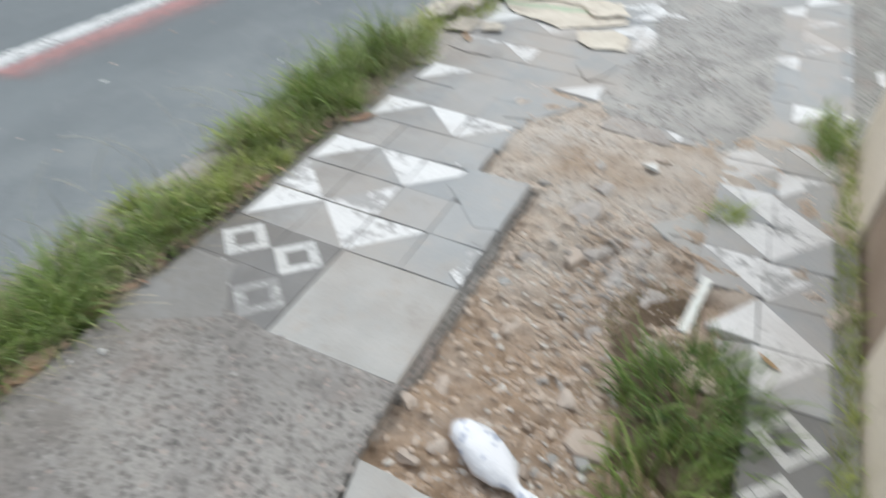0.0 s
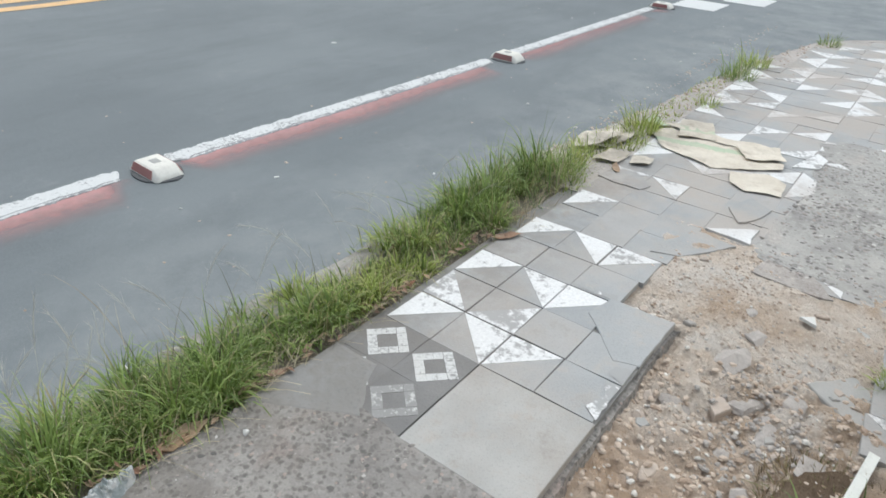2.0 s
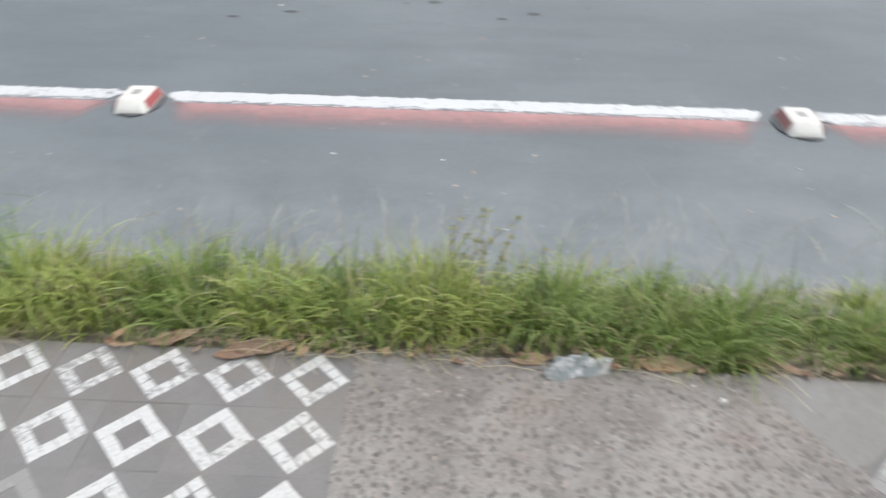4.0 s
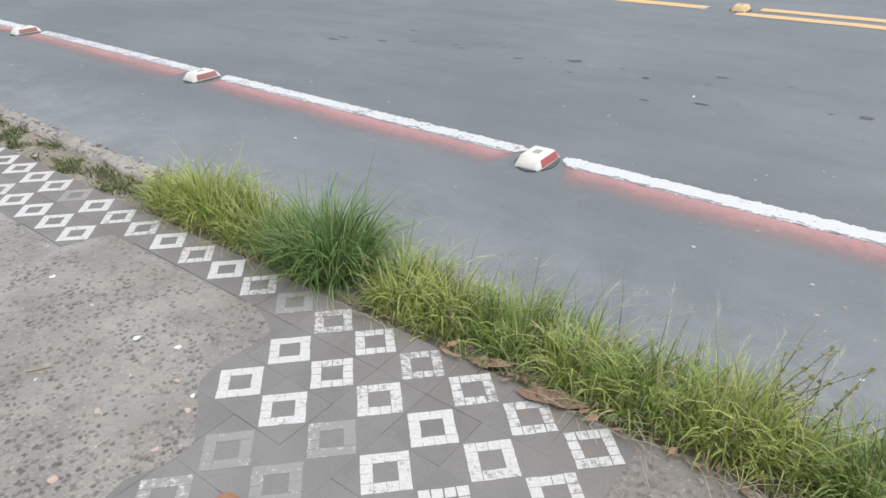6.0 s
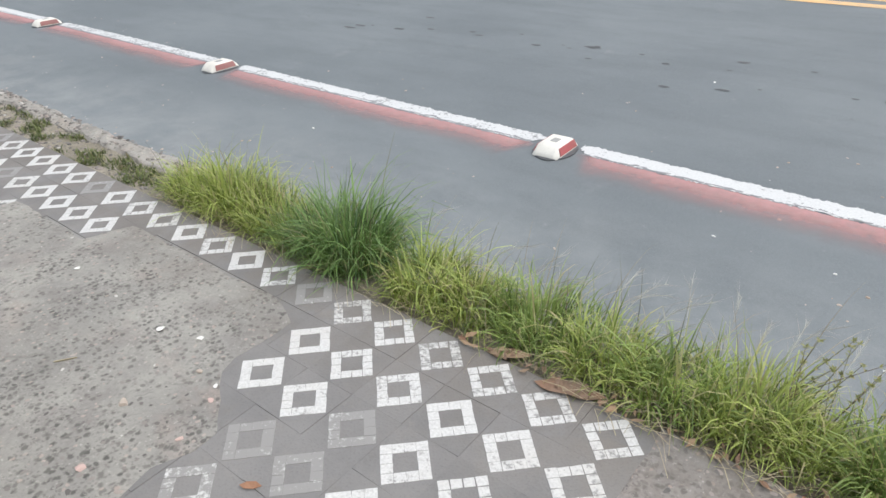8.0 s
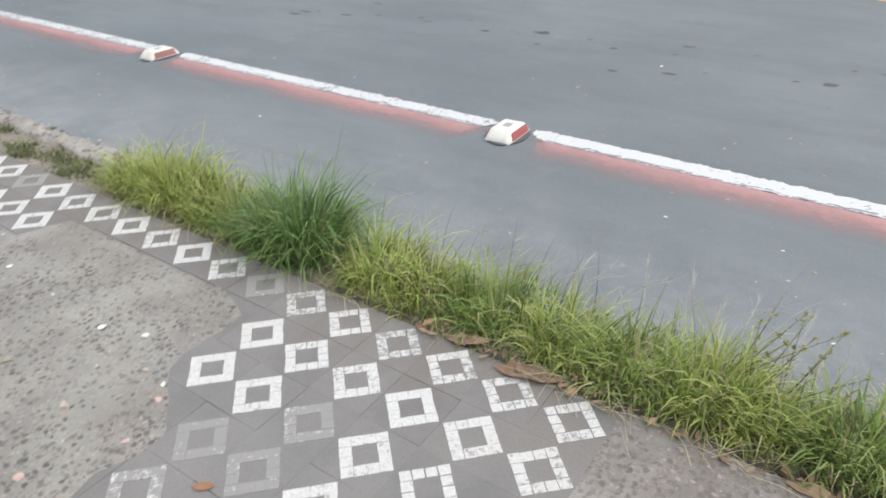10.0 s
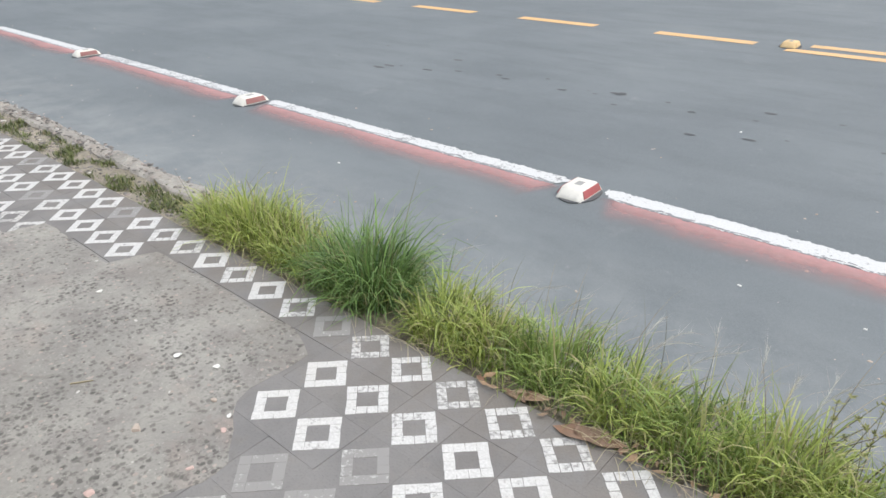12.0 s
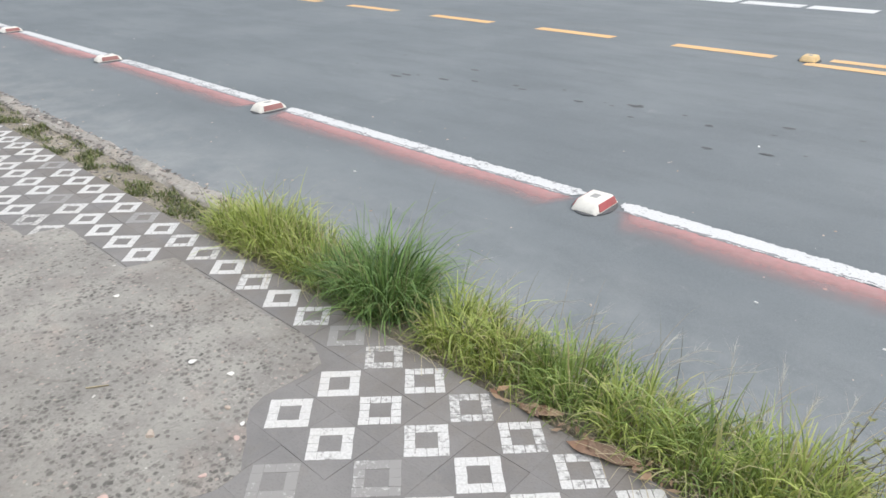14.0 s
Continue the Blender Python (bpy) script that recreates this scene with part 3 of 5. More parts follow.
STUD_X = [-20.6, -17.4, -14.2, -10.98, -7.75, -4.52, -1.305, 1.995, 5.37, 9.0]
edges = [-22.0] + [x for s in STUD_X for x in (s - 0.135, s + 0.108)] + [9.2]
for k in range(0, len(edges), 2):
    marking("road_line", edges[k], edges[k + 1], 1.957, 2.1, ROAD_WHITE, "chipped white edge line painted on asphalt", 0.018, k, 0.004, 0.0, line_drift, 0.07)
    marking("red_road_band", edges[k] + 0.005, edges[k + 1] - 0.005, 1.64, 1.956, ROAD_RED, "faded red band beside the white edge line", 0.012, k + 50, 0.0035, 0.06, line_drift)
for k in range(7):
    marking("yellow_dash", -3.36 - 2.13 * k, -2.11 - 2.13 * k, 7.19, 7.41, ROAD_YELLOW, "yellow centre dash painted on asphalt", 0.004, k)
marking("yellow_line", -1.72, 22.0, 7.02, 7.21, ROAD_YELLOW, "solid yellow centre line on asphalt", 0.005, 91, drift=centre_drift)
marking("yellow_line", -1.55, 22.0, 7.41, 7.6, ROAD_YELLOW, "solid yellow centre line on asphalt", 0.005, 92, drift=centre_drift)
for k in range(5):
    marking("white_dash", -3.3 - 1.19 * k, -2.22 - 1.19 * k, 12.4, 12.95, BAR_WHITE, "white dash on the far side of the street", 0.01, k + 30)
marking("crossing_bar", 9.3, 9.97, 1.32, 1.88, BAR_WHITE, "white block of a street crossing", 0.012, 61)
marking("crossing_bar", 10.2, 10.9, 0.95, 1.5, BAR_WHITE, "white block of a street crossing", 0.012, 62)


def road_stud(name, body_mat, face_mat, label):
    """A traffic stud: a loaf with sloped ends, two reflector faces and a recess on top, on a thin glue pad."""
    root = base(name, label, "road stud")
    bm = bmesh.new()
    prof = [(-0.088, 0.0), (-0.087, 0.008), (-0.067, 0.054), (-0.056, 0.060), (0.056, 0.060), (0.067, 0.054), (0.087, 0.008), (0.088, 0.0)]
    rows = []
    for y, sx, sz in ((-0.138, 0.74, 0.02), (-0.136, 0.82, 0.2), (-0.126, 0.92, 0.45), (-0.095, 0.985, 0.88), (-0.08, 1, 1), (0.08, 1, 1), (0.095, 0.985, 0.88), (0.126, 0.92, 0.45), (0.136, 0.82, 0.2), (0.138, 0.74, 0.02)):
        rows.append([bm.verts.new((x * sx, y, z * sz)) for x, z in prof])
    for a, b in zip(rows, rows[1:]):
        for k in range(len(prof) - 1):
            bm.faces.new((a[k], a[k + 1], b[k + 1], b[k]))
    bm.faces.new(rows[0])
    bm.faces.new(rows[-1][::-1])
    bmesh.ops.recalc_face_normals(bm, faces=bm.faces[:])
    part("body", bm, body_mat, root, smooth=True)
    for s in (-1, 1):
        bm = bmesh.new()
        n = Vector((0.917 * s, 0, 0.399))
        vs = []
        for y, t in ((-0.098, 0.06), (-0.088, 0.93), (0.088, 0.93), (0.098, 0.06)):
            p = Vector((s * (0.087 - 0.020 * t), y, 0.008 + 0.046 * t))
            vs.append((bm.verts.new(p - n * 0.004), bm.verts.new(p + n * 0.0035)))
        bm.faces.new([v[1] for v in vs])
        for k in range(4):
            bm.faces.new((vs[k][0], vs[(k + 1) % 4][0], vs[(k + 1) % 4][1], vs[k][1]))
        bmesh.ops.recalc_face_normals(bm, faces=bm.faces[:])
        part("reflector", bm, face_mat, root, "dull reflector face")
    part("recess_plate", plate([(-0.022, -0.03), (0.022, -0.03), (0.022, 0.03), (-0.022, 0.03)], 0.0622, 0.055, chamfer=0.002), STUD_GREY, root, "small grey plate on top")
    outline = [(0.116 * math.cos(a), 0.162 * math.sin(a)) for a in np.linspace(0, 6.283, 22, endpoint=False)]
    part("glue_pad", plate(ragged(outline, 0.03, 0.01, 4), 0.0045, -0.004), TAR, root, "dark adhesive bed")
    return root


stud = road_stud("road_stud", STUD_WHITE, STUD_RED, "cream road stud with bright red reflector faces on the edge line")
tagged(stud, group="studs along the edge line")
dull = road_stud("road_stud", STUD_WHITE, STUD_DULL, "cream road stud with dull brown reflector faces on the edge line")
tagged(dull, group="studs along the edge line")
placed = set()
for k, x in enumerate(STUD_X):
    m = pose(x, 1.925 + 0.7 * line_drift(x) + 0.01 * math.sin(k * 2.3), road_z(x) + 0.004, 0, 0, (k * 37 % 7) - 3)
    kind = stud if k == 6 else dull
    if kind in placed:
        copy_thing(kind, m)
    else:
        kind.matrix_world = m
        placed.add(kind)
ystud = road_stud("road_stud", STUD_YELLOW, STUD_YELLOW, "yellow road stud at the start of the double centre line")
# tar spots and scuffs on the lane
rng = random.Random(77)
for k in range(34):
    x, y, r = rng.uniform(-5.5, 1.5), rng.gauss(3.95, 0.28), rng.uniform(0.010, 0.045)
    outline = [(x + 1.7 * r * math.cos(a) * rng.uniform(0.6, 1.2), y + r * math.sin(a) * rng.uniform(0.5, 1.2)) for a in np.linspace(0, 6.283, 9, endpoint=False)]
    bm = bmesh.new()
    bm.faces.new([bm.verts.new((px, py, road_z(px) + 0.003)) for px, py in outline])
    thing("tar_spot", bm, TAR, "small dark tar spot on the asphalt lane", "stain", "tar spots on the street", "structure")
ystud.matrix_world = pose(-1.74, 7.34, road_z(-1.7) + 0.004, 0, 0, 4)

# ---- kerb ----
rng = random.Random(5)
x = -15.0
while x < 3.0:
    length = min(rng.uniform(0.85, 1.05), 3.02 - x)
    bm = bmesh.new()
    n = 12
    prof = [(0.47, -0.16), (0.465, -0.035), (0.445, -0.012), (0.40, -0.004), (0.335, -0.006), (0.315, -0.02), (0.312, -0.16)]
    rows = []
    for k in range(n + 1):
        xx = x + (length - 0.004) * k / n
        row = []
        for y, z in prof:
            q = noise.noise_vector(Vector((xx * 5, y * 12, z * 12)))
            q += 0.6 * noise.noise_vector(Vector((xx * 17, y * 30, z * 30)))
            amp = 0.0 if z < -0.1 else 0.024
            row.append(bm.verts.new((xx, y + amp * q.y + 0.012 * math.sin(xx), z + amp * q.z - 0.006 * max(0, xx - 3))))
        rows.append(row)
    for a, b in zip(rows, rows[1:]):
        for k in range(len(prof) - 1):
            bm.faces.new((a[k], b[k], b[k + 1], a[k + 1]))
    bm.faces.new(rows[0])
    bm.faces.new(rows[-1])
    bmesh.ops.recalc_face_normals(bm, faces=bm.faces[:])
    thing("kerb_stone", bm, KERB_STONE, "weathered concrete kerb stone beside the street", "kerb", "kerb stones", "structure", smooth=False)
    x += length

# low crumbling edge round the corner
for k in range(len(CORNER) - 1):
    a, b = Vector(CORNER[k]), Vector(CORNER[k + 1])
    n = max(3, int((b - a).length / 0.05))
    side = Vector((b.y - a.y, a.x - b.x)).normalized()
    bm = bmesh.new()
    rows = []
    for i in range(n + 1):
        c = a.lerp(b, i / n)
        row = []
        for d, z in ((-0.015, -0.3), (-0.005, -0.06), (0.02, -0.022), (0.06, -0.007), (0.13, -0.004), (0.16, -0.05)):
            q = noise.noise_vector(Vector((c.x * 6, c.y * 6 + d * 12, z * 12))) + 0.7 * noise.noise_vector(Vector((c.x * 19, c.y * 19, d * 25)))
            amp = 0.0 if z < -0.045 and d > 0 else 0.02 if d > 0.05 else 0.035
            row.append(bm.verts.new((c.x + side.x * d + amp * q.x, c.y + side.y * d + amp * q.y, z + 0.35 * amp * q.z)))
        rows.append(row)
    for p, q in zip(rows, rows[1:]):
        for i in range(5):
            bm.faces.new((p[i], q[i], q[i + 1], p[i + 1]))
    bmesh.ops.recalc_face_normals(bm, faces=bm.faces[:])
    thing("kerb_stone", bm, DUSTY, "crumbling low kerb covered in grey dust", "kerb", "kerb stones", "structure")

# ---- bed of the pavement, verge and bare soil ----
def bed_z(x, y):
    if y > 0.09:
        return -0.022 + 0.012 * noise.noise(Vector((x * 5, y * 8, 1))) + 0.008 * noise.noise(Vector((x * 21, y * 21, 2)))
    return -0.026


def sheet(name, x0, x1, y0, y1, step, height, mat, label, category):
    nx, ny = int((x1 - x0) / step), int((y1 - y0) / step)
    verts = []
    for j in range(ny + 1):
        for i in range(nx + 1):
            px, py = x0 + (x1 - x0) * i / nx, y0 + (y1 - y0) * j / ny
            verts.append((px, py, height(px, py)))
    faces = [(j * (nx + 1) + i, j * (nx + 1) + i + 1, (j + 1) * (nx + 1) + i + 1, (j + 1) * (nx + 1) + i) for j in range(ny) for i in range(nx)]
    me = bpy.data.meshes.new(name)
    me.from_pydata(verts, [], faces)
    me.materials.append(mat)
    me.polygons.foreach_set("use_smooth", [True] * len(me.polygons))
    return tagged(new(name, me), label, category, "", "structure")


def dirt_z(x, y):
    """Bare soil: a hand's width below the tiles where they broke off, level with the concrete beyond."""
    d = 0.004 + 0.056 * min(1.0, max(0.0, (2.75 - x) / 0.8))
    if y > -0.8 and x < 2.34:
        d = 0.06
    d *= 1.0 - 0.6 * min(1.0, max(0.0, (-1.15 - y) / 0.2)) * min(1.0, max(0.0, (x - 1.5) / 0.3))
    z = -d
    rough = 0.32 + 0.68 * min(1.0, max(0.0, (2.7 - x) / 0.5))
    z += rough * 0.020 * noise.noise(Vector((x * 4, y * 4, 3)))
    z += rough * (0.046 * abs(noise.noise(Vector((x * 8, y * 8, 8)))) - 0.030 * abs(noise.noise(Vector((x * 24, y * 24, 4)))) + 0.012 * abs(noise.noise(Vector((x * 52, y * 52, 4)))))
    return z


sheet("verge", -15, -2.45, 0.08, 0.33, 0.03, bed_z, PALE_SOIL, "pale dry soil verge between pavement tiles and kerb", "verge")
sheet("verge", -2.45, 3.12, 0.08, 0.33, 0.03, bed_z, VERGE_SOIL, "grey-brown soil verge with plant litter", "verge")
bm = bmesh.new()
box(bm, -15, 0.86, -1.85, 0.085, -0.2, -0.0035)
box(bm, 0.86, 3.08, -0.5, 0.085, -0.2, -0.009)
box(bm, 0.86, 2.33, -0.756, -0.5, -0.2, -0.009)
box(bm, 0.86, 3.08, -1.85, -1.64, -0.2, -0.0035)
thing("pavement_base", bm, CEMENT, "grey mortar bed under the pavement tiles", "pavement", kind="structure")
outline = [(3.08, -1.85), (8.6, -1.85)] + [(px - 0.02, py - 0.05) for px, py in CORNER[8:0:-1]] + [(3.08, 0.38)]
thing("pavement_base", plate(outline, -0.0035, -0.3), DUSTY, "dusty grey mortar bed showing at the pavement's corner", "pavement", kind="structure")
sheet("bare_soil", 0.8, 3.12, -1.86, -0.48, 0.0105, dirt_z, SOIL, "orange-brown bare soil with stones where tiles broke off", "soil")

humus = [(1.42, -1.32), (1.78, -1.22), (1.95, -1.26), (2.06, -1.38), (1.9, -1.45), (1.62, -1.56), (1.3, -1.55)]
level = sum(dirt_z(px, py) for px, py in humus) / len(humus) + 0.02
thing("dark_soil", screed(ragged(humus, 0.04, 0.014, 14), level, level - 0.02, 0.025), DARK_SOIL, "dark damp soil round the grass in the bare patch", "soil", kind="structure")
lip = ragged([(1.28, -0.74), (2.34, -0.74), (2.36, -0.79), (1.9, -0.782), (1.5, -0.79), (1.28, -0.785)], 0.025, 0.012, 6)
thing("mortar_lip", screed(lip, -0.028, -0.065, 0.012), CONC_MID, "crumbling mortar edge under the broken-off tiles", "pavement", kind="structure")

# ---- concrete patches ----
thing("concrete_pavement", screed(ragged(WEST, 0.05, 0.018, 1), 0.0042, 0.0006, 0.03), CONC_WEST, "worn grey concrete poured over old pavement tiles", "pavement", kind="structure")
thing("concrete_pavement", screed(ragged(MIDDLE, 0.05, 0.007, 2), 0.0030, 0.0004, 0.012), CONC_MID, "rough exposed-aggregate concrete patch in the pavement", "pavement", kind="structure")
thing("concrete_pavement", screed(ragged(EAST, 0.04, 0.03, 3), 0.003, -0.003, 0.03), CONC_EAST, "broken grey concrete patch with a crumbling edge", "pavement", kind="structure")
thing("cement_patch", screed(ragged([(1.12, 0.085), (1.5, 0.075), (1.505, -0.1), (1.40, -0.14), (1.30, -0.22), (1.2, -0.07)], 0.03, 0.014, 7), 0.0042, 0.001, 0.015), CEMENT, "smooth grey cement smeared over a tile", "pavement", kind="structure")
thing("concrete_slab", plate(ragged([(0.35, -0.92), (1.075, -0.785), (1.06, -1.2), (0.95, -1.6), (0.3, -1.6)], 0.08, 0.008, 9), 0.002, -0.06), SLAB_PALE, "pale concrete slab beside the bare soil", "pavement", kind="structure")

# ---- tiles ----
T = 0.2
H = 0.094


def ring_mesh(seed, paint, joint, whites=True):
    """A square tile with a ring of twelve raised white blocks set cornerwise."""
    r = random.Random(seed)
    bm = bmesh.new()
    g = T / 2 - 0.0002
    plate([(-g, -g), (g, -g), (g, g), (-g, g)], 0.0, -0.025, 0, bm, 0.0006)
    if whites:
        q = H * 2 / math.sqrt(2) / 4
        c45 = math.sqrt(0.5)
        for a in range(4):
            for b in range(4):
                if a in (0, 3) or b in (0, 3):
                    u0, u1, v0, v1 = [(k - 2) * q for k in (a, a + 1, b, b + 1)]
                    e = joint * r.uniform(0.5, 1.5)
                    pts = [(u0 + e, v0 + e), (u1 - e, v0 + e), (u1 - e, v1 - e), (u0 + e, v1 - e)]
                    pts = [((u - v) * c45 + r.uniform(-1e-3, 1e-3), (u + v) * c45 + r.uniform(-1e-3, 1e-3)) for u, v in pts]
                    lo = [bm.verts.new((x, y, 0.0)) for x, y in pts]
                    up = 0.0012 + r.uniform(0, 0.0004)
                    hi = [bm.verts.new((x, y, up)) for x, y in pts]
                    for k in range(4):
                        bm.faces.new((lo[k], lo[(k + 1) % 4], hi[(k + 1) % 4], hi[k])).material_index = 1
                    bm.faces.new(hi).material_index = 1
    return mesh_of("ring_tile", bm, TILE_GREY, paint)


def half_mesh(kind, paint, gap=0.0016):
    """A square tile, one corner half of it painted white: kind is the white corner as (sx, sy), or None for plain."""
    bm = bmesh.new()
    g = T / 2 - gap
    plate([(-g, -g), (g, -g), (g, g), (-g, g)], 0.0, -0.025, 0, bm, 0.0012)
    if kind:
        sx, sy = kind
        h = g - 0.002
        pts = [(sx * h, sy * h), (-sx * h, sy * h), (sx * h, -sy * h)]
        lo = [bm.verts.new((x, y, 0.0)) for x, y in pts]
        hi = [bm.verts.new((x * 0.995, y * 0.995, 0.0012)) for x, y in pts]
        for k in range(3):
            bm.faces.new((lo[k], lo[(k + 1) % 3], hi[(k + 1) % 3], hi[k])).material_index = 1
        bm.faces.new(hi).material_index = 1
        bmesh.ops.recalc_face_normals(bm, faces=bm.faces[:])
    return mesh_of("triangle_tile", bm, TILE_BLUE, paint)


RINGS = [ring_mesh(k, TILE_WHITE, 0.0005) for k in range(5)]
WORN = [ring_mesh(k, TILE_WORN, 0.0014) for k in range(5)]
FADED = [ring_mesh(k, TILE_FADED, 0.0003) for k in range(3)]
PLAIN = ring_mesh(9, TILE_GREY, 0.0, False)
FADED_AT = {(-3, -2), (-4, -3), (-3, -3), (-4, -4), (-6, 0), (-14, 0), (-17, -1), (-16, -2), (-20, 0)}
WORN_AT = {(0, 0), (-1, 0), (-2, 0), (-3, 0), (-4, 0), (-5, 0), (-7, 0), (-9, 0), (-11, 0), (-12, 0), (-4, -1), (-1, -2), (-13, -1), (-16, -1), (-15, -2), (0, -1), (-19, 0)}
HALVES = {k: half_mesh(k, TRI_WHITE) for k in ((1, 1), (1, -1), (-1, 1), (-1, -1), None)}
SOLID = {k: half_mesh(k, TRI_SOLID, 0.0002) for k in HALVES}
CLOSE = {k: half_mesh(k, TRI_WHITE, 0.0002) for k in HALVES}


def lay(name, me, x, y, z, parent, rng, rz=0.0, tilt=0.4):
    ob = new(name, me)
    ob.parent = parent
    ob.matrix_world = pose(x + rng.uniform(-0.001, 0.001), y + rng.uniform(-0.001, 0.001), z + rng.uniform(-0.0005, 0.0005) * (1 + 2 * tilt), rng.uniform(-tilt, tilt), rng.uniform(-tilt, tilt), rz + rng.uniform(-0.5, 0.5))
    return ob


def covered(x, y, poly, h=0.085):
    return all(inside((x + a * h, y + b * h), poly) for a, b in ((0, 0), (1, 1), (1, -1), (-1, 1), (-1, -1)))


rng = random.Random(11)
west = base("pavement_west", "grey pavement tiles with worn white square rings", "pavement", kind="structure")
for i in range(-36, 1):
    for j in range(0, -7, -1):
        x, y = i * T, j * T
        if covered(x, y, WEST) or (i < -22 and j < -4):
            continue
        if inside((x, y), WEST):
            lay("tile", PLAIN, x, y, 0, west, rng, 0, 0.07)
            continue
        lay("tile", rng.choice(FADED if (i, j) in FADED_AT else WORN if (i, j) in WORN_AT else RINGS), x, y, 0, west, rng, rng.choice((0, 90, 180, 270)), 0.07)
east = base("pavement_east", "blue-grey pavement tiles with worn white triangles", "pavement", kind="structure")
for cx, cy in ((1.61, -0.047), (1.61, -0.247), (1.41, -0.247), (1.41, -0.047)):
    lay("tile", FADED[1] if (cx, cy) == (1.41, -0.247) else RINGS[1], cx, cy, 0, east, rng)
PATTERN = {(0, 0): (1, 1), (0, 1): (1, -1), (0, 2): (1, 1), (0, 3): None, (1, 0): (-1, 1), (1, 1): (-1, -1), (1, 2): None, (1, 3): (-1, -1)}
for k in range(36):
    for m in range(0, 10):
        x, y = 1.81 + T * k, -0.05 - T * m
        if inside((x, y), DIRT) or covered(x, y, EAST) or (m == 9 and k < 8) or (m > 3 and k < 6) or (m == 3 and k > 1 and k < 7):
            continue
        if y + 0.13 > edge_y(x + 0.1):
            continue
        kind = PATTERN[(k % 2, m % 4)]
        if (m >= 2 and k < 6 and kind == (-1, -1)) or (k == 2 and m == 3):
            kind = None
        if k >= 5 and rng.random() < 0.27 or (3 <= k <= 9 and k % 2):
            kind = None
        y -= 0.045 * smooth((k - 2.5) / 3.5)
        lay("tile", (SOLID if k > 9 and (k * 7 + m * 3) % 3 else CLOSE if k > 4 else HALVES)[kind], x + rng.uniform(-0.0015, 0.0015), y + rng.uniform(-0.0015, 0.0015), 0.0, east, rng, rng.uniform(-0.6, 0.6), 0.45 if k < 4 else 0.8)
STRIP = {(1.785, -1.68): (1, 1), (1.985, -1.68): (-1, 1), (2.185, -1.68): (1, 1), (2.185, -1.48): (1, -1), (2.385, -1.48): (1, -1), (2.385, -1.68): (1, 1),
         (2.585, -1.68): (-1, 1), (2.585, -1.48): (1, -1), (2.785, -1.68): (1, 1), (2.785, -1.48): (1, 1), (2.985, -1.68): (1, -1), (2.985, -1.48): (-1, 1)}
for (x, y), kind in STRIP.items():
    lay("tile", SOLID[kind], x, y, 0.002, east, rng, 4, 1.2)
for x in (1.585, 1.385, 1.185):
    lay("tile", rng.choice(RINGS), x, -1.685, 0.001, east, rng, 2)
slab = plate([(1.3065, -0.757), (1.706, -0.757), (1.706, -0.3515), (1.3065, -0.3515)], 0.002, -0.03, chamfer=0.003)
thing("paving_slab", slab, SLAB_PALE, "large pale clean paving slab without pattern", "paving slab")
slab = plate(ragged([(2.19, -0.49), (2.33, -0.515), (2.337, -0.755), (2.03, -0.757), (2.005, -0.67), (2.12, -0.57)], 0.04, 0.006, 4), 0.0028, -0.03, chamfer=0.003)
thing("broken_slab", slab, TILE_BLUE, "broken blue-grey slab at the edge of the soil", "paving slab")
slab = plate(ragged([(2.33, -1.2), (2.17, -1.40), (2.25, -1.46), (2.36, -1.37), (2.5, -1.44), (2.46, -1.32)], 0.035, 0.016, 5), -0.012, -0.05, chamfer=0.004)
thing("broken_slab", slab, SLAB_PALE, "broken pale concrete slab half sunk in soil", "paving slab")
for pts, z in (([(2.62, -1.32), (2.75, -1.27), (2.83, -1.36), (2.7, -1.44)], -0.002),):
    thing("broken_slab", plate(ragged(pts, 0.03, 0.022, z * 900), z, -0.05, chamfer=0.004), SLAB_PALE, "pale broken piece of concrete at the soil's edge", "paving slab")
chip = plate([(-0.035, -0.02), (0.03, -0.025), (0.005, 0.03)], 0.012, 0.0, chamfer=0.002)
ob = thing("tile_fragment", chip, CHALK, "small white triangular tile fragment lying on soil", "debris")
ob.matrix_world = pose(2.66, -1.13, dirt_z(2.66, -1.13) + 0.008, 4, 3, 20)

slab = plate(ragged([(1.895, -1.445), (2.085, -1.572), (1.89, -1.582)], 0.05, 0.004, 4), 0.004, -0.03, chamfer=0.002)
thing("broken_tile", slab, TRI_WHITE, "broken white triangular tile at the soil's edge", "tile")
slab = plate(ragged([(1.86, -1.47), (1.885, -1.585), (1.70, -1.60), (1.74, -1.54)], 0.04, 0.006, 5), -0.004, -0.03, chamfer=0.002)
thing("broken_tile", slab, SLAB_PALE, "broken pale tile stained brown beside the grass", "tile")

for pts in ([(1.72, -0.752), (1.91, -0.75), (1.90, -0.70), (1.83, -0.725), (1.76, -0.70)], [(1.925, -0.75), (2.0, -0.752), (1.985, -0.70), (1.94, -0.69)], [(2.33, -0.37), (2.36, -0.53), (2.325, -0.545), (2.32, -0.4)]):
    bm = bmesh.new()
    bm.faces.new([bm.verts.new((x, y, 0.0030)) for x, y in ragged(pts, 0.012, 0.012, pts[0][0] * 5)])
    thing("paint_remnant", bm, TRI_FLAKED, "flaking white paint left on a tile", "paint", kind="structure")

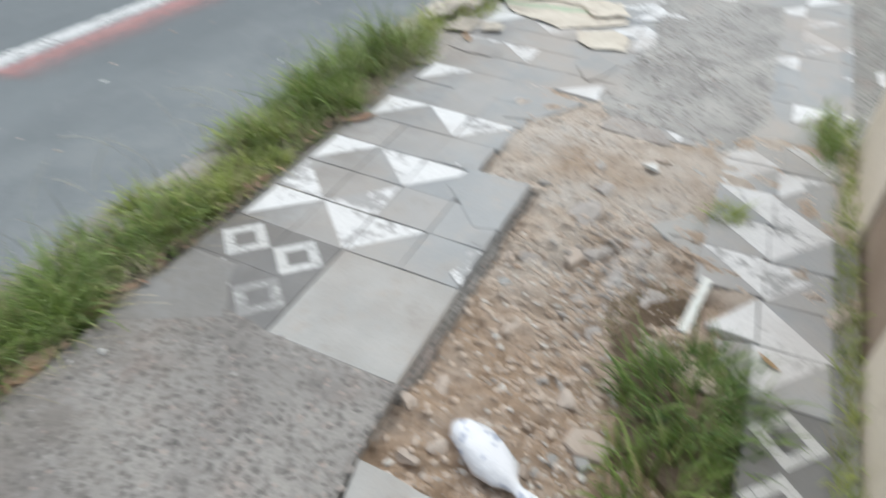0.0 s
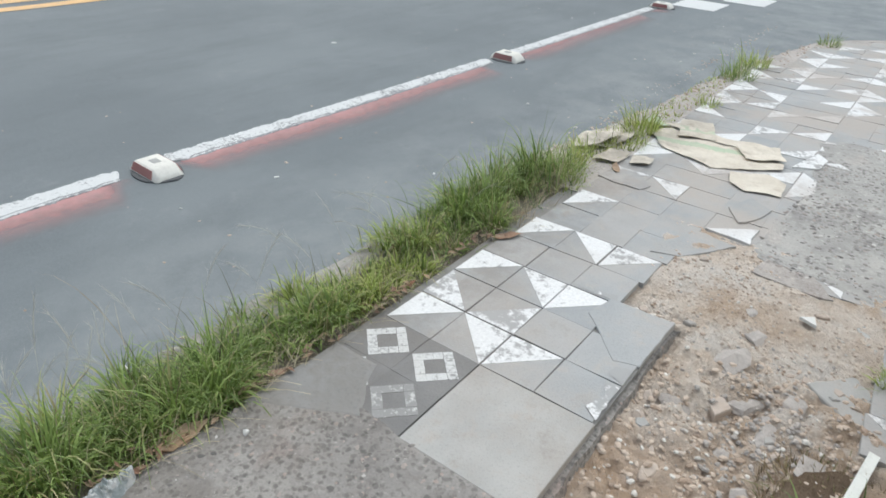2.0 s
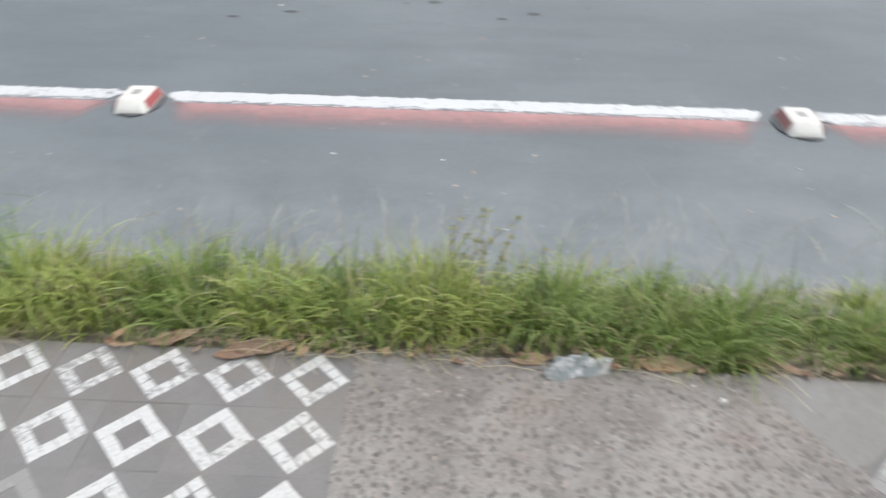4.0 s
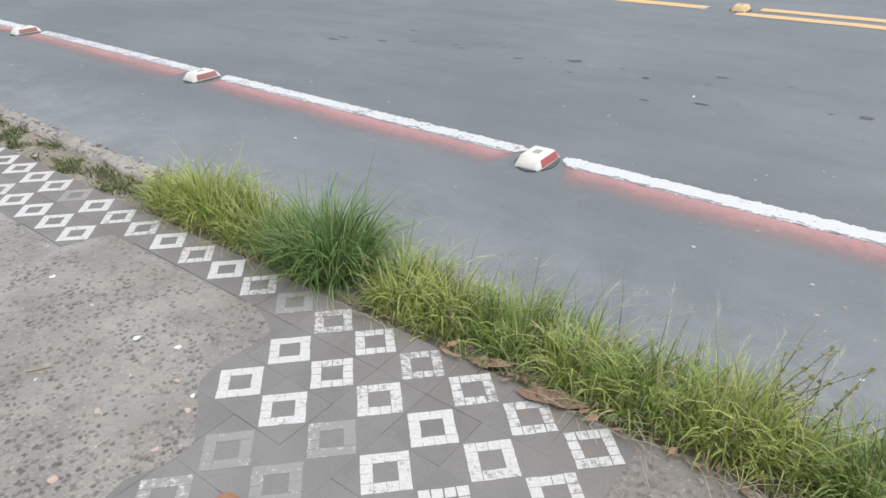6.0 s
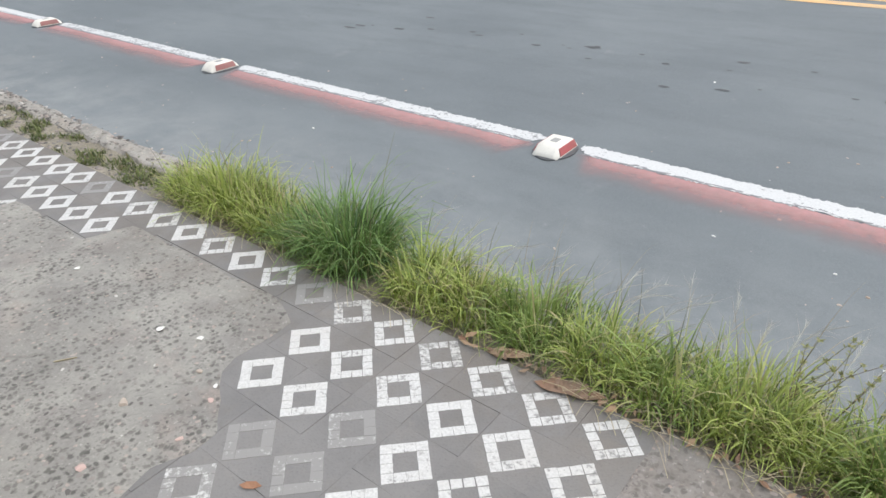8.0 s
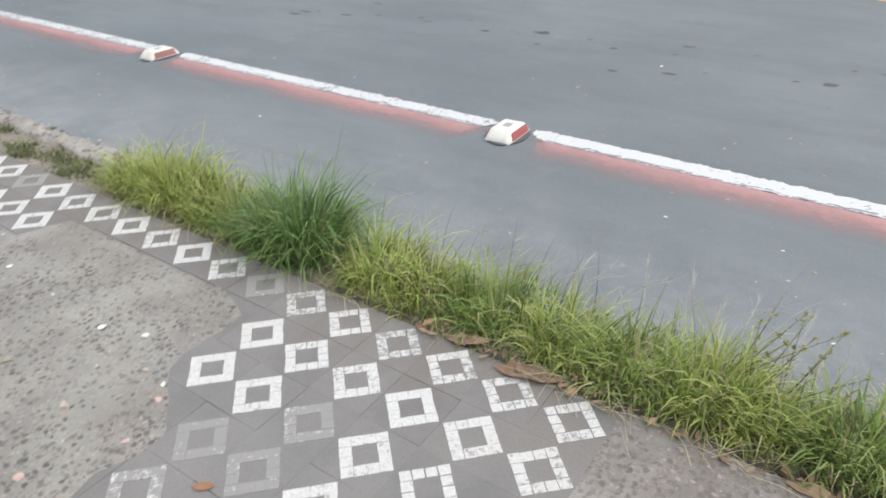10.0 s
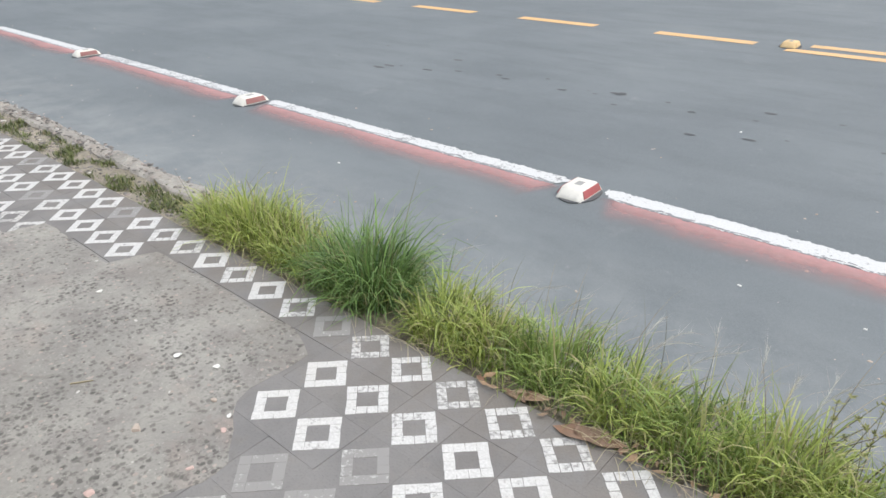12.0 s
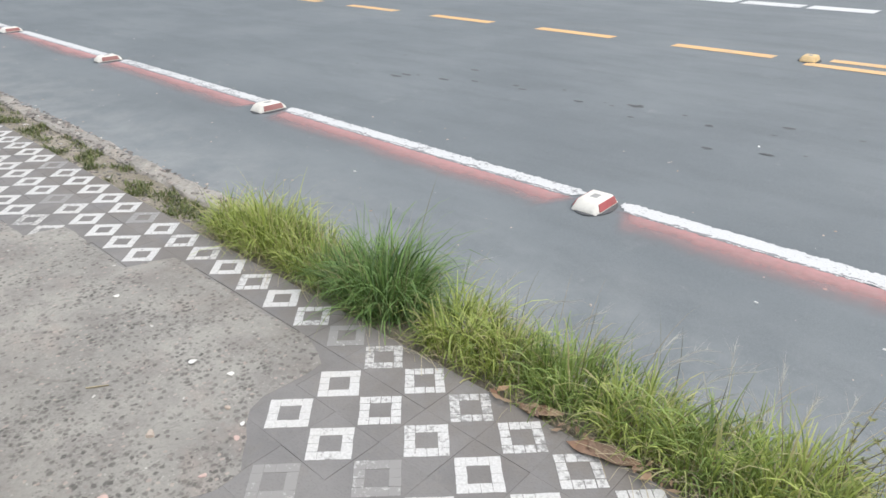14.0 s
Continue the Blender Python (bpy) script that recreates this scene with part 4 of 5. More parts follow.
for n, (pts, z, mat, lab) in enumerate((([(3.12, -0.61), (3.09, -0.80), (3.26, -0.80), (3.2, -0.72), (3.17, -0.69)], 0.009, TRI_WHITE, "broken white-painted tile corner at the concrete's edge"),
                                       ([(4.13, -0.735), (4.44, -0.80), (4.36, -0.88), (4.2, -0.86)], 0.009, TRI_WHITE, "broken white-painted tile corner at the concrete's edge"),
                                       ([(3.31, 0.02), (3.29, -0.21), (3.37, -0.24), (3.48, -0.12), (3.46, 0.0)], 0.006, TILE_BLUE, "loose blue-grey tile lifted at its edge"),
                                       ([(3.27, -0.7), (3.33, -0.76), (3.5, -0.79), (3.58, -0.68), (3.4, -0.62)], 0.008, TILE_BLUE, "broken blue-grey tile at the concrete's edge"),
                                       ([(2.76, -0.5), (2.9, -0.5), (3.07, -0.6), (3.04, -0.76), (2.9, -0.68), (2.8, -0.6)], 0.004, TILE_BLUE, "broken blue-grey tile at the soil's edge"),
                                       ([(2.88, -0.87), (3.07, -0.9), (3.02, -1.08), (2.87, -1.18), (2.86, -1.0)], 0.0015, DUSTY, "pale broken slab between soil and concrete"))):
    thing("broken_tile", plate(ragged(pts, 0.03, 0.014, n + 60), z, -0.02, chamfer=0.002), mat, lab, "tile")

# ---- wall behind the pavement ----
bm = bmesh.new()
box(bm, -15, 1.93, -2.05, -1.858, -0.2, 1.1)
box(bm, 2.58, 3.24, -2.05, -1.858, -0.2, 1.1)
box(bm, 3.04, 3.24, -4.2, -2.05, -0.2, 1.1)
box(bm, 3.24, 8.6, -4.2, -4.0, -0.2, 1.1)
thing("wall_south", bm, WALL_PLASTER, "low beige plastered wall behind the pavement", "wall", kind="structure")
bm = bmesh.new()
box(bm, 1.93, 2.58, -2.05, -1.875, -0.2, 1.1)
thing("wall_infill", bm, WALL_BROWN, "brown bare section of the wall", "wall", kind="structure")

thing("concrete_pavement", plate(ragged([(3.25, -1.84), (8.55, -1.84), (8.62, -3.99), (3.25, -3.99)], 0.1, 0.01, 8), 0.002, -0.1), CONC_WEST, "worn grey concrete ground beyond the wall's end", "pavement", kind="structure")

# ---- loose stones, gravel and embedded pebbles ----
rng = random.Random(21)
spots = []
while len(spots) < 9500:
    x, y = rng.uniform(1.0, 3.05), rng.uniform(-1.62, -0.5)
    if inside((x, y), DIRT) and noise.noise(Vector((x * 3, y * 3, 6))) + rng.uniform(-0.5, 0.6) > 0:
        r = 0.0014 + (0.010 if x < 2.4 else 0.006) * rng.random() ** 4.5
        spots.append((x, y, dirt_z(x, y) + r * 0.1, r))
stuff_mesh("gravel", *scattered_stones(rng, spots, 0.6), GRAVEL, "small stones and grit lying in the soil", "gravel")
for poly, count, name, lab, thick in ((MIDDLE, 1700, "aggregate", "small stones showing in the worn concrete patch", 0.0030), (WEST, 2300, "aggregate", "small dark stones showing in the worn concrete", 0.0042), (EAST, 900, "aggregate", "small stones showing in the broken concrete", 0.004)):
    x0, x1 = min(p[0] for p in poly), max(p[0] for p in poly)
    if poly is WEST:
        x0 = -4.2
    spots = []
    while len(spots) < count:
        x, y = rng.uniform(x0, x1), rng.uniform(max(-1.3, min(p[1] for p in poly)), max(p[1] for p in poly))
        if inside((x, y), poly) and noise.noise(Vector((x * 2.3, y * 2.3, 2))) + rng.uniform(-0.35, 0.6) > 0.12:
            spots.append((x, y, thick - 0.0007, 0.0025 + 0.007 * rng.random() ** 2))
    stuff_mesh(name, *scattered_stones(rng, spots, 0.16), PEBBLES, lab, "gravel")
spots = [(rng.uniform(-12, 10), 0.5 + 2.6 * rng.random() ** 1.6, 0, 0.003 + 0.008 * rng.random() ** 3) for _ in range(420)]
spots = [(x, y, road_z(x), r) for x, y, _, r in spots]
for _ in range(900):
    x = rng.uniform(-9, 9)
    spots.append((x, 0.47 + abs(rng.gauss(0, 0.06)), road_z(x), 0.003 + 0.010 * rng.random() ** 3))
corner = []
for _ in range(1100):
    x = 3.3 + 4.2 * rng.random() ** 1.3
    y = edge_y(x) - 0.02 - abs(rng.gauss(0, 0.13))
    corner.append((x, y, -0.002, 0.002 + 0.011 * rng.random() ** 4))
stuff_mesh("corner_rubble", *scattered_stones(rng, corner, 0.5), GRAVEL, "mortar crumbs and small stones along the dusty kerb", "gravel")
bits = []
for _ in range(2600):
    x, y = rng.uniform(-7, -2.4), rng.uniform(0.1, 0.46)
    bits.append((x, y, bed_z(x, y) if y < 0.33 else -0.006, 0.003 + 0.012 * rng.random() ** 3))
stuff_mesh("verge_gravel", *scattered_stones(rng, bits, 0.6), PEBBLES, "small stones and crumbs lying along the kerb", "gravel")
stuff_mesh("road_grit", *scattered_stones(rng, spots, 0.5), GRAVEL, "scattered grit and small stones on the asphalt", "gravel")


def stone(r, mat, seed, flat=0.55):
    bm = bmesh.new()
    bmesh.ops.create_icosphere(bm, subdivisions=2, radius=1.0)
    q = random.Random(seed)
    cuts = [(Vector((q.gauss(0, 1), q.gauss(0, 1), q.gauss(0, 1))).normalized(), q.uniform(0.4, 0.75)) for _ in range(11)]
    for v in bm.verts:
        for n, d in cuts:
            over = v.co.dot(n) - d
            if over > 0:
                v.co -= n * over
        v.co += 0.05 * noise.noise_vector(v.co * 3 + Vector((seed, 0, 0)))
        v.co = Vector((v.co.x * r * 1.3, v.co.y * r, v.co.z * r * flat))
    return mesh_of("stone", bm, mat)


shapes = [stone(1.0, STONE, s) for s in range(5)] + [stone(1.0, STONE, s + 9, 0.35) for s in range(2)]
made = 0
while made < 44:
    x, y = rng.uniform(1.1, 2.5), rng.uniform(-1.5, -0.75)
    if not inside((x, y), DIRT) or (made < 38 and y < -1.25):
        continue
    r = 0.012 + 0.036 * rng.random() ** 2.5
    ob = tagged(new("stone", rng.choice(shapes)), "rough loose stone half buried in the soil", "stone", "stones in the soil")
    ob.matrix_world = pose(x, y, dirt_z(x, y) - r * 0.2, rng.uniform(-12, 12), rng.uniform(-12, 12), rng.uniform(0, 360)) @ Matrix.Scale(r, 4)
    made += 1
for k in range(14):
    while True:
        x, y = rng.uniform(1.25, 2.95), rng.uniform(-1.35, -0.6)
        if inside((x, y), DIRT):
            break
    r = 0.02 + 0.045 * rng.random() ** 2
    pts = [(r * math.cos(a) * rng.uniform(0.6, 1.3), r * math.sin(a) * rng.uniform(0.5, 1.0)) for a in np.linspace(0, 6.283, rng.choice((4, 5, 6, 7)), endpoint=False)]
    ob = thing("concrete_fragment", plate(pts, 0.009, -0.02, chamfer=0.004), rng.choice((SLAB_PALE, STONE, STONE)), "angular concrete fragment half buried in the soil", "debris", "fragments in the soil")
    ob.matrix_world = pose(x, y, dirt_z(x, y) + 0.002, rng.uniform(-9, 9), rng.uniform(-9, 9), rng.uniform(0, 360))
for n, (x, y, r) in enumerate(((2.33, -0.97, 0.085), (2.47, -1.0, 0.05), (2.12, -1.07, 0.06), (2.03, -1.17, 0.075), (1.9, -1.07, 0.06), (1.97, -1.29, 0.05), (2.2, -1.2, 0.045), (1.78, -1.16, 0.04), (2.62, -0.95, 0.035), (2.0, -0.9, 0.05))):
    ob = tagged(new("concrete_lump", stone(1.0, DUSTY, 70 + n, 0.4)), "lump of grey concrete sunk in the bare soil", "debris", "lumps in the soil")
    ob.matrix_world = pose(x, y, dirt_z(x, y) - r * 0.08, 4 * (n % 3 - 1), 3 * (n % 2), n * 67) @ Matrix.Scale(r, 4)
crumbs = []
for _ in range(420):
    x, y = rng.gauss(2.03, 0.15), rng.gauss(-1.12, 0.1)
    crumbs.append((x, y, dirt_z(x, y) + 0.002, 0.002 + 0.009 * rng.random() ** 3))
stuff_mesh("concrete_crumbs", *scattered_stones(rng, crumbs, 0.6), DUSTY, "grey crumbs of broken concrete lying in the soil", "gravel")
for x, y, r, m in ((-1.46, -0.47, 0.016, CHALK), (-1.3, -0.42, 0.013, CHALK), (-1.16, -0.52, 0.014, STONE), (-1.22, -0.74, 0.018, STONE), (-2.1, -0.45, 0.014, CHALK), (-1.02, -0.577, 0.012, PINK), (-1.078, -0.94, 0.017, PINK), (-0.955, -0.721, 0.011, PINK), (-1.06, -0.528, 0.009, CHALK), (1.05, -0.02, 0.012, CHALK)):
    ob = tagged(new("stone", stone(1.0, m, x)), "small pale stone lying on the concrete", "stone", "stones on the concrete")
    ob.matrix_world = pose(x, y, 0.0035 + r * 0.3, 0, 0, x * 900) @ Matrix.Scale(r, 4)


# ---- grass ----
def blades(rng, count, place, length, width, lean, mat, label, name="grass_tuft", drift=(0.0, 0.12), segs=5, droop=1.0):
    """Grass: count curved tapering blades in one mesh; place() gives x, y, z of a root."""
    verts, faces = [], []
    for _ in range(count):
        x, y, z, grow, out = place()
        n = len(verts)
        L = rng.uniform(*length) * rng.choice((0.5, 0.75, 1.0, 1.0, 1.15)) * grow
        w = rng.uniform(*width)
        a = out + rng.gauss(0, 0.9)
        t = abs(rng.gauss(0, lean)) * 0.8 + 0.04
        turn = rng.uniform(0.2, 1.7) * droop
        dx, dy = math.cos(a), math.sin(a)
        side = (-math.sin(a + rng.gauss(0, 0.6)), math.cos(a + rng.gauss(0, 0.6)))
        px, py, pz = x, y, z
        for s in range(segs + 1):
            u = s / segs
            hw = 0.5 * w * (0.7 + 0.6 * u if u < 0.5 else 2.0 * (1 - u))
            if s < segs:
                verts.append((px - side[0] * hw, py - side[1] * hw, pz))
                verts.append((px + side[0] * hw, py + side[1] * hw, pz))
            else:
                verts.append((px, py, pz))
            bend = min(2.3, t + turn * u * u * 1.5)
            step = L / segs
            px += step * (math.sin(bend) * dx + drift[0] * 0.6)
            py += step * (math.sin(bend) * dy + drift[1] * 0.6)
            pz = max(z + 0.004, pz + step * math.cos(bend))
        for s in range(segs - 1):
            k = n + 2 * s
            faces.append((k, k + 1, k + 3, k + 2))
        k = n + 2 * (segs - 1)
        faces.append((k, k + 1, k + 2))
    return stuff_mesh(name, verts, faces, mat, label, "grass")


def strip(x0, x1, y0, y1, rng, power=1.0):
    """Roots in separate tussocks of uneven size over a stretch of the verge."""
    n = max(4, int((x1 - x0) * 19))
    hubs = []
    for k in range(n):
        grow = rng.choice((0.65, 0.8, 0.95, 1.05, 1.2))
        hub = (x0 - 0.05 + (x1 - x0 + 0.1) * (k + rng.random()) / n, y0 + (y1 - y0) * (0.08 + 0.84 * rng.random() ** power), grow, rng.uniform(0.024, 0.05), rng.gauss(0, 0.02))
        hubs += [hub] * int(1 + 4 * grow)

    def place():
        hx, hy, grow, spread, lean = rng.choice(hubs)
        ox, oy = rng.gauss(0, spread), rng.gauss(0, spread * 0.85)
        x, y = hx + ox, max(y0 - 0.015, hy + oy)
        return x, y, (bed_z(x, y) if y < 0.33 else -0.03) - 0.008, grow * rng.uniform(0.75, 1.1), math.atan2(oy, ox + lean)

    return place


def clump(cx, cy, r, z, rng):
    def place():
        a, d = rng.uniform(0, 6.283), r * math.sqrt(rng.random())
        return cx + d * math.cos(a), cy + d * math.sin(a), z, rng.uniform(0.7, 1.2), a

    return place


def dome(cx, cy, rx, ry, rng):
    """Roots of one rounded tussock: tall in the middle, lower and leaning out towards its rim."""
    def place():
        a, d = rng.uniform(0, 6.283), math.sqrt(rng.random())
        x, y = cx + rx * d * math.cos(a), cy + ry * d * math.sin(a)
        return x, y, (bed_z(x, y) if y < 0.33 else -0.03) - 0.008, (1.12 - 0.45 * d * d) * rng.uniform(0.7, 1.15), a

    return place


g = random.Random(31)
VERGE = [
    (-1.02, -0.5, 0.16, 0.5, 620, (0.09, 0.19), GRASS_LIGHT, "yellow-green grass tuft growing on the verge", 0.55),
    (-0.6, -0.05, 0.15, 0.5, 520, (0.09, 0.19), GRASS, "green grass tuft growing on the verge", 0.6),
    (-0.1, 0.35, 0.17, 0.5, 480, (0.09, 0.185), GRASS_LIGHT, "yellow-green grass tuft growing on the verge", 0.6),
    (0.3, 0.72, 0.15, 0.5, 520, (0.09, 0.17), GRASS_LIGHT, "green grass tuft growing on the verge", 0.6),
    (0.66, 1.12, 0.135, 0.42, 1150, (0.11, 0.20), GRASS, "lush green grass tuft beside a plastic bag", 0.6),
    (1.08, 1.6, 0.115, 0.44, 1450, (0.09, 0.165), GRASS, "green grass tuft growing on the verge", 0.55),
    (1.55, 2.15, 0.11, 0.42, 1500, (0.065, 0.135), GRASS_LIGHT, "short green grass along the verge", 0.5),
    (2.1, 2.62, 0.10, 0.42, 1250, (0.08, 0.15), GRASS, "green grass tuft growing on the verge", 0.5),
    (2.55, 3.15, 0.06, 0.38, 1500, (0.138, 0.248), GRASS, "taller green grass tuft on the verge", 0.5),
    (3.1, 3.7, 0.04, 0.34, 800, (0.064, 0.129), GRASS_LIGHT, "short olive grass beside flattened cardboard", 0.5),
]
for x0, x1, y0, y1, n, L, mat, lab, lean in VERGE:
    blades(g, int(n * 1.5), strip(x0, x1, y0, y1, g), (L[0], L[1] * 1.16), (0.0024, 0.0062), lean * 1.08, mat, lab, droop=1.6, segs=6)
    # low blades take the dark green to deepen the shade inside the tussocks
    blades(g, int(n * 0.15), strip(x0, x1, y0, y1, g), (L[0] * 0.5, L[1] * 0.7), (0.002, 0.005), lean * 1.5, GRASS_DARK, "short blades low in the verge grass, coloured dark for shade", droop=1.2, segs=4)
    blades(g, int(n * 0.26), strip(x0, x1, y0 - 0.045, y1, g), (L[0] * 0.5, L[1] * 0.9), (0.0014, 0.003), lean * 1.2, STRAW, "dry blades among the verge grass", "dry_grass")
    blades(g, int(n * 0.025), strip(x0, x1, y0 + 0.05, y1, g), (L[1] * 1.05, L[1] * 1.5), (0.0016, 0.0028), 0.3, STALK, "thin seed stalks above the verge grass", "grass_stalks", (0.06, 0.1), 5, 0.4)
for cx, cy, rx, ry, n, L, mat, lab in ((-2.36, 0.27, 0.16, 0.12, 700, (0.12, 0.26), GRASS_LIGHT, "yellow-green grass tuft growing on the verge"), (-2.1, 0.3, 0.22, 0.16, 1250, (0.15, 0.31), GRASS_LIGHT, "rounded yellow-green grass tuft on the verge"),
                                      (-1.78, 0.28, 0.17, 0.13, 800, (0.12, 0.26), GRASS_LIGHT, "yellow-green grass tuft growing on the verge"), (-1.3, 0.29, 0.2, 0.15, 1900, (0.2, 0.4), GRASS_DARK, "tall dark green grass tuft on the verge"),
                                      (-0.9, 0.3, 0.14, 0.14, 560, (0.13, 0.27), GRASS_LIGHT, "yellow-green grass tuft growing on the verge"), (-0.68, 0.27, 0.13, 0.11, 520, (0.12, 0.25), GRASS_LIGHT, "yellow-green grass tuft growing on the verge"),
                                      (-0.43, 0.3, 0.15, 0.13, 600, (0.13, 0.27), GRASS, "green grass tuft growing on the verge"), (-0.17, 0.28, 0.12, 0.12, 500, (0.12, 0.25), GRASS_LIGHT, "yellow-green grass tuft growing on the verge"),
                                      (0.06, 0.27, 0.12, 0.12, 460, (0.12, 0.26), GRASS, "green grass tuft growing on the verge"), (0.27, 0.29, 0.13, 0.13, 560, (0.13, 0.27), GRASS_LIGHT, "yellow-green grass tuft among leafy weeds"),
                                      (0.43, 0.26, 0.1, 0.1, 360, (0.1, 0.22), GRASS_LIGHT, "yellow-green grass tuft among leafy weeds"), (0.65, 0.27, 0.13, 0.11, 800, (0.12, 0.24), GRASS, "rounded bright green grass tuft on the verge"),
                                      (0.9, 0.26, 0.15, 0.11, 700, (0.11, 0.22), GRASS, "lush green grass tuft beside a plastic bag"), (1.15, 0.24, 0.13, 0.1, 480, (0.09, 0.18), GRASS, "green grass tuft growing on the verge"),
                                      (1.42, 0.23, 0.13, 0.1, 420, (0.08, 0.16), GRASS, "green grass tuft growing on the verge"), (1.7, 0.22, 0.13, 0.09, 360, (0.07, 0.14), GRASS_LIGHT, "short green grass along the verge"),
                                      (-1.55, 0.24, 0.12, 0.1, 400, (0.14, 0.27), GRASS, "green grass tuft growing on the verge")):
    blades(g, n, dome(cx, cy, rx, ry, g), (L[0], L[1] * 1.14), (0.0028, 0.0074), 0.68, mat, lab, droop=1.65, segs=6)
    blades(g, int(n * 0.06), dome(cx, cy, rx * 1.1, ry * 1.1, g), (L[0] * 0.5, L[1] * 0.9), (0.0014, 0.003), 0.8, STRAW, "dry blades among the verge grass", "dry_grass")
    blades(g, int(n * 0.012), dome(cx, cy, rx, ry, g), (L[1] * 0.95, L[1] * 1.4), (0.0016, 0.0028), 0.3, STALK, "thin seed stalks above the verge grass", "grass_stalks", (0.05, 0.1), 5, 0.4)
for cx, cy, r, n, L, mat in ((4.1, 0.12, 0.1, 230, (0.12, 0.25), GRASS_LIGHT), (3.85, 0.1, 0.12, 200, (0.06, 0.12), GRASS_LIGHT), (5.72, 0.02, 0.12, 190, (0.12, 0.22), GRASS), (6.15, 0.03, 0.12, 200, (0.1, 0.2), GRASS_LIGHT), (4.88, -0.03, 0.08, 120, (0.06, 0.12), GRASS_LIGHT), (7.45, -0.3, 0.1, 110, (0.08, 0.17), GRASS)):
    blades(g, n, clump(cx, cy, r, -0.012, g), L, (0.003, 0.006), 0.75, mat, "small green grass tuft at the pavement's edge")
blades(g, 650, clump(1.60, -1.46, 0.18, -0.055, g), (0.07, 0.18), (0.004, 0.009), 0.7, GRASS_DEEP, "green grass growing in the bare soil", drift=(0.0, 0.0))
blades(g, 500, clump(1.63, -1.46, 0.17, -0.055, g), (0.07, 0.17), (0.004, 0.008), 0.6, GRASS_DARK, "dark green grass growing in the bare soil", drift=(0.0, 0.0))
blades(g, 500, clump(1.34, -1.45, 0.16, -0.06, g), (0.06, 0.16), (0.004, 0.008), 0.6, GRASS, "green grass growing in the bare soil", drift=(0.0, 0.0))
blades(g, 1500, clump(1.86, -1.38, 0.2, -0.045, g), (0.02, 0.065), (0.002, 0.0045), 1.2, BROWN_WEED, "withered brown weeds on dark soil", "dry_grass", (0, 0))
blades(g, 160, clump(2.47, -1.43, 0.05, -0.02, g), (0.05, 0.11), (0.003, 0.006), 0.6, GRASS_LIGHT, "small grass tuft beside a broken slab", drift=(0, 0))
blades(g, 900, lambda: (g.uniform(1.2, 3.4), g.uniform(-1.85, -1.785), -0.01, 1, g.uniform(0, 6.28)), (0.03, 0.10), (0.003, 0.006), 0.7, GRASS_LIGHT, "low weeds growing along the foot of the wall", "wall_foot_weeds", (0, 0.1))
blades(g, 260, lambda: (3.2 + g.gauss(0, 0.12), -1.74 + g.gauss(0, 0.03), 0.0, 1, g.uniform(0, 6.28)), (0.06, 0.14), (0.004, 0.007), 0.6, GRASS, "green weeds growing at the foot of the wall", "wall_foot_weeds", (0, 0.1))


def weed_place():
    while True:
        x, y = g.uniform(-6.5, -2.55), g.uniform(0.10, 0.33)
        if noise.noise(Vector((x * 4.5, y * 7, 4))) + g.uniform(-0.15, 0.15) > 0.1:
            return x, y, bed_z(x, y), 1, g.uniform(0, 6.28)


blades(g, 4200, weed_place, (0.012, 0.05), (0.004, 0.011), 1.1, WEED, "low creeping weeds on the verge beside the kerb", "verge_weeds", (0, 0), 3)
blades(g, 500, lambda: (g.uniform(3.5, 5.8), g.uniform(0.02, 0.2), -0.006, 1, g.uniform(0, 6.28)), (0.015, 0.05), (0.004, 0.009), 0.9, GRASS_LIGHT, "low weeds and litter along the kerb", "verge_weeds", (0, 0), 3)
for x0, x1, n in ((-2.5, -0.5, 260), (-0.6, 1.0, 230), (1.0, 3.2, 300)):
    verts, faces = [], []
    for _ in range(n):
        x, y = g.uniform(x0, x1), 0.06 + abs(g.gauss(0, 0.085))
        if noise.noise(Vector((x * 3.7, y * 5, 12))) < g.uniform(-0.45, 0.25):
            continue
        a, L, w = g.gauss(0.0, 0.6), g.uniform(0.04, 0.17), g.uniform(0.0005, 0.0012)
        z = 0.004 + g.random() * 0.02
        c, s = math.cos(a), math.sin(a)
        k = len(verts)
        for u in (0, 0.5, 1):
            lift = z + 0.012 * math.sin(3.1 * u)
            verts += [(x + c * L * u + s * w, y + s * L * u - c * w, lift), (x + c * L * u - s * w, y + s * L * u + c * w, lift)]
        faces += [(k, k + 2, k + 3, k + 1), (k + 2, k + 4, k + 5, k + 3)]
    stuff_mesh("straw_litter", verts, faces, STRAW, "dry straw and dead blades lying at the grass's foot", "straw")


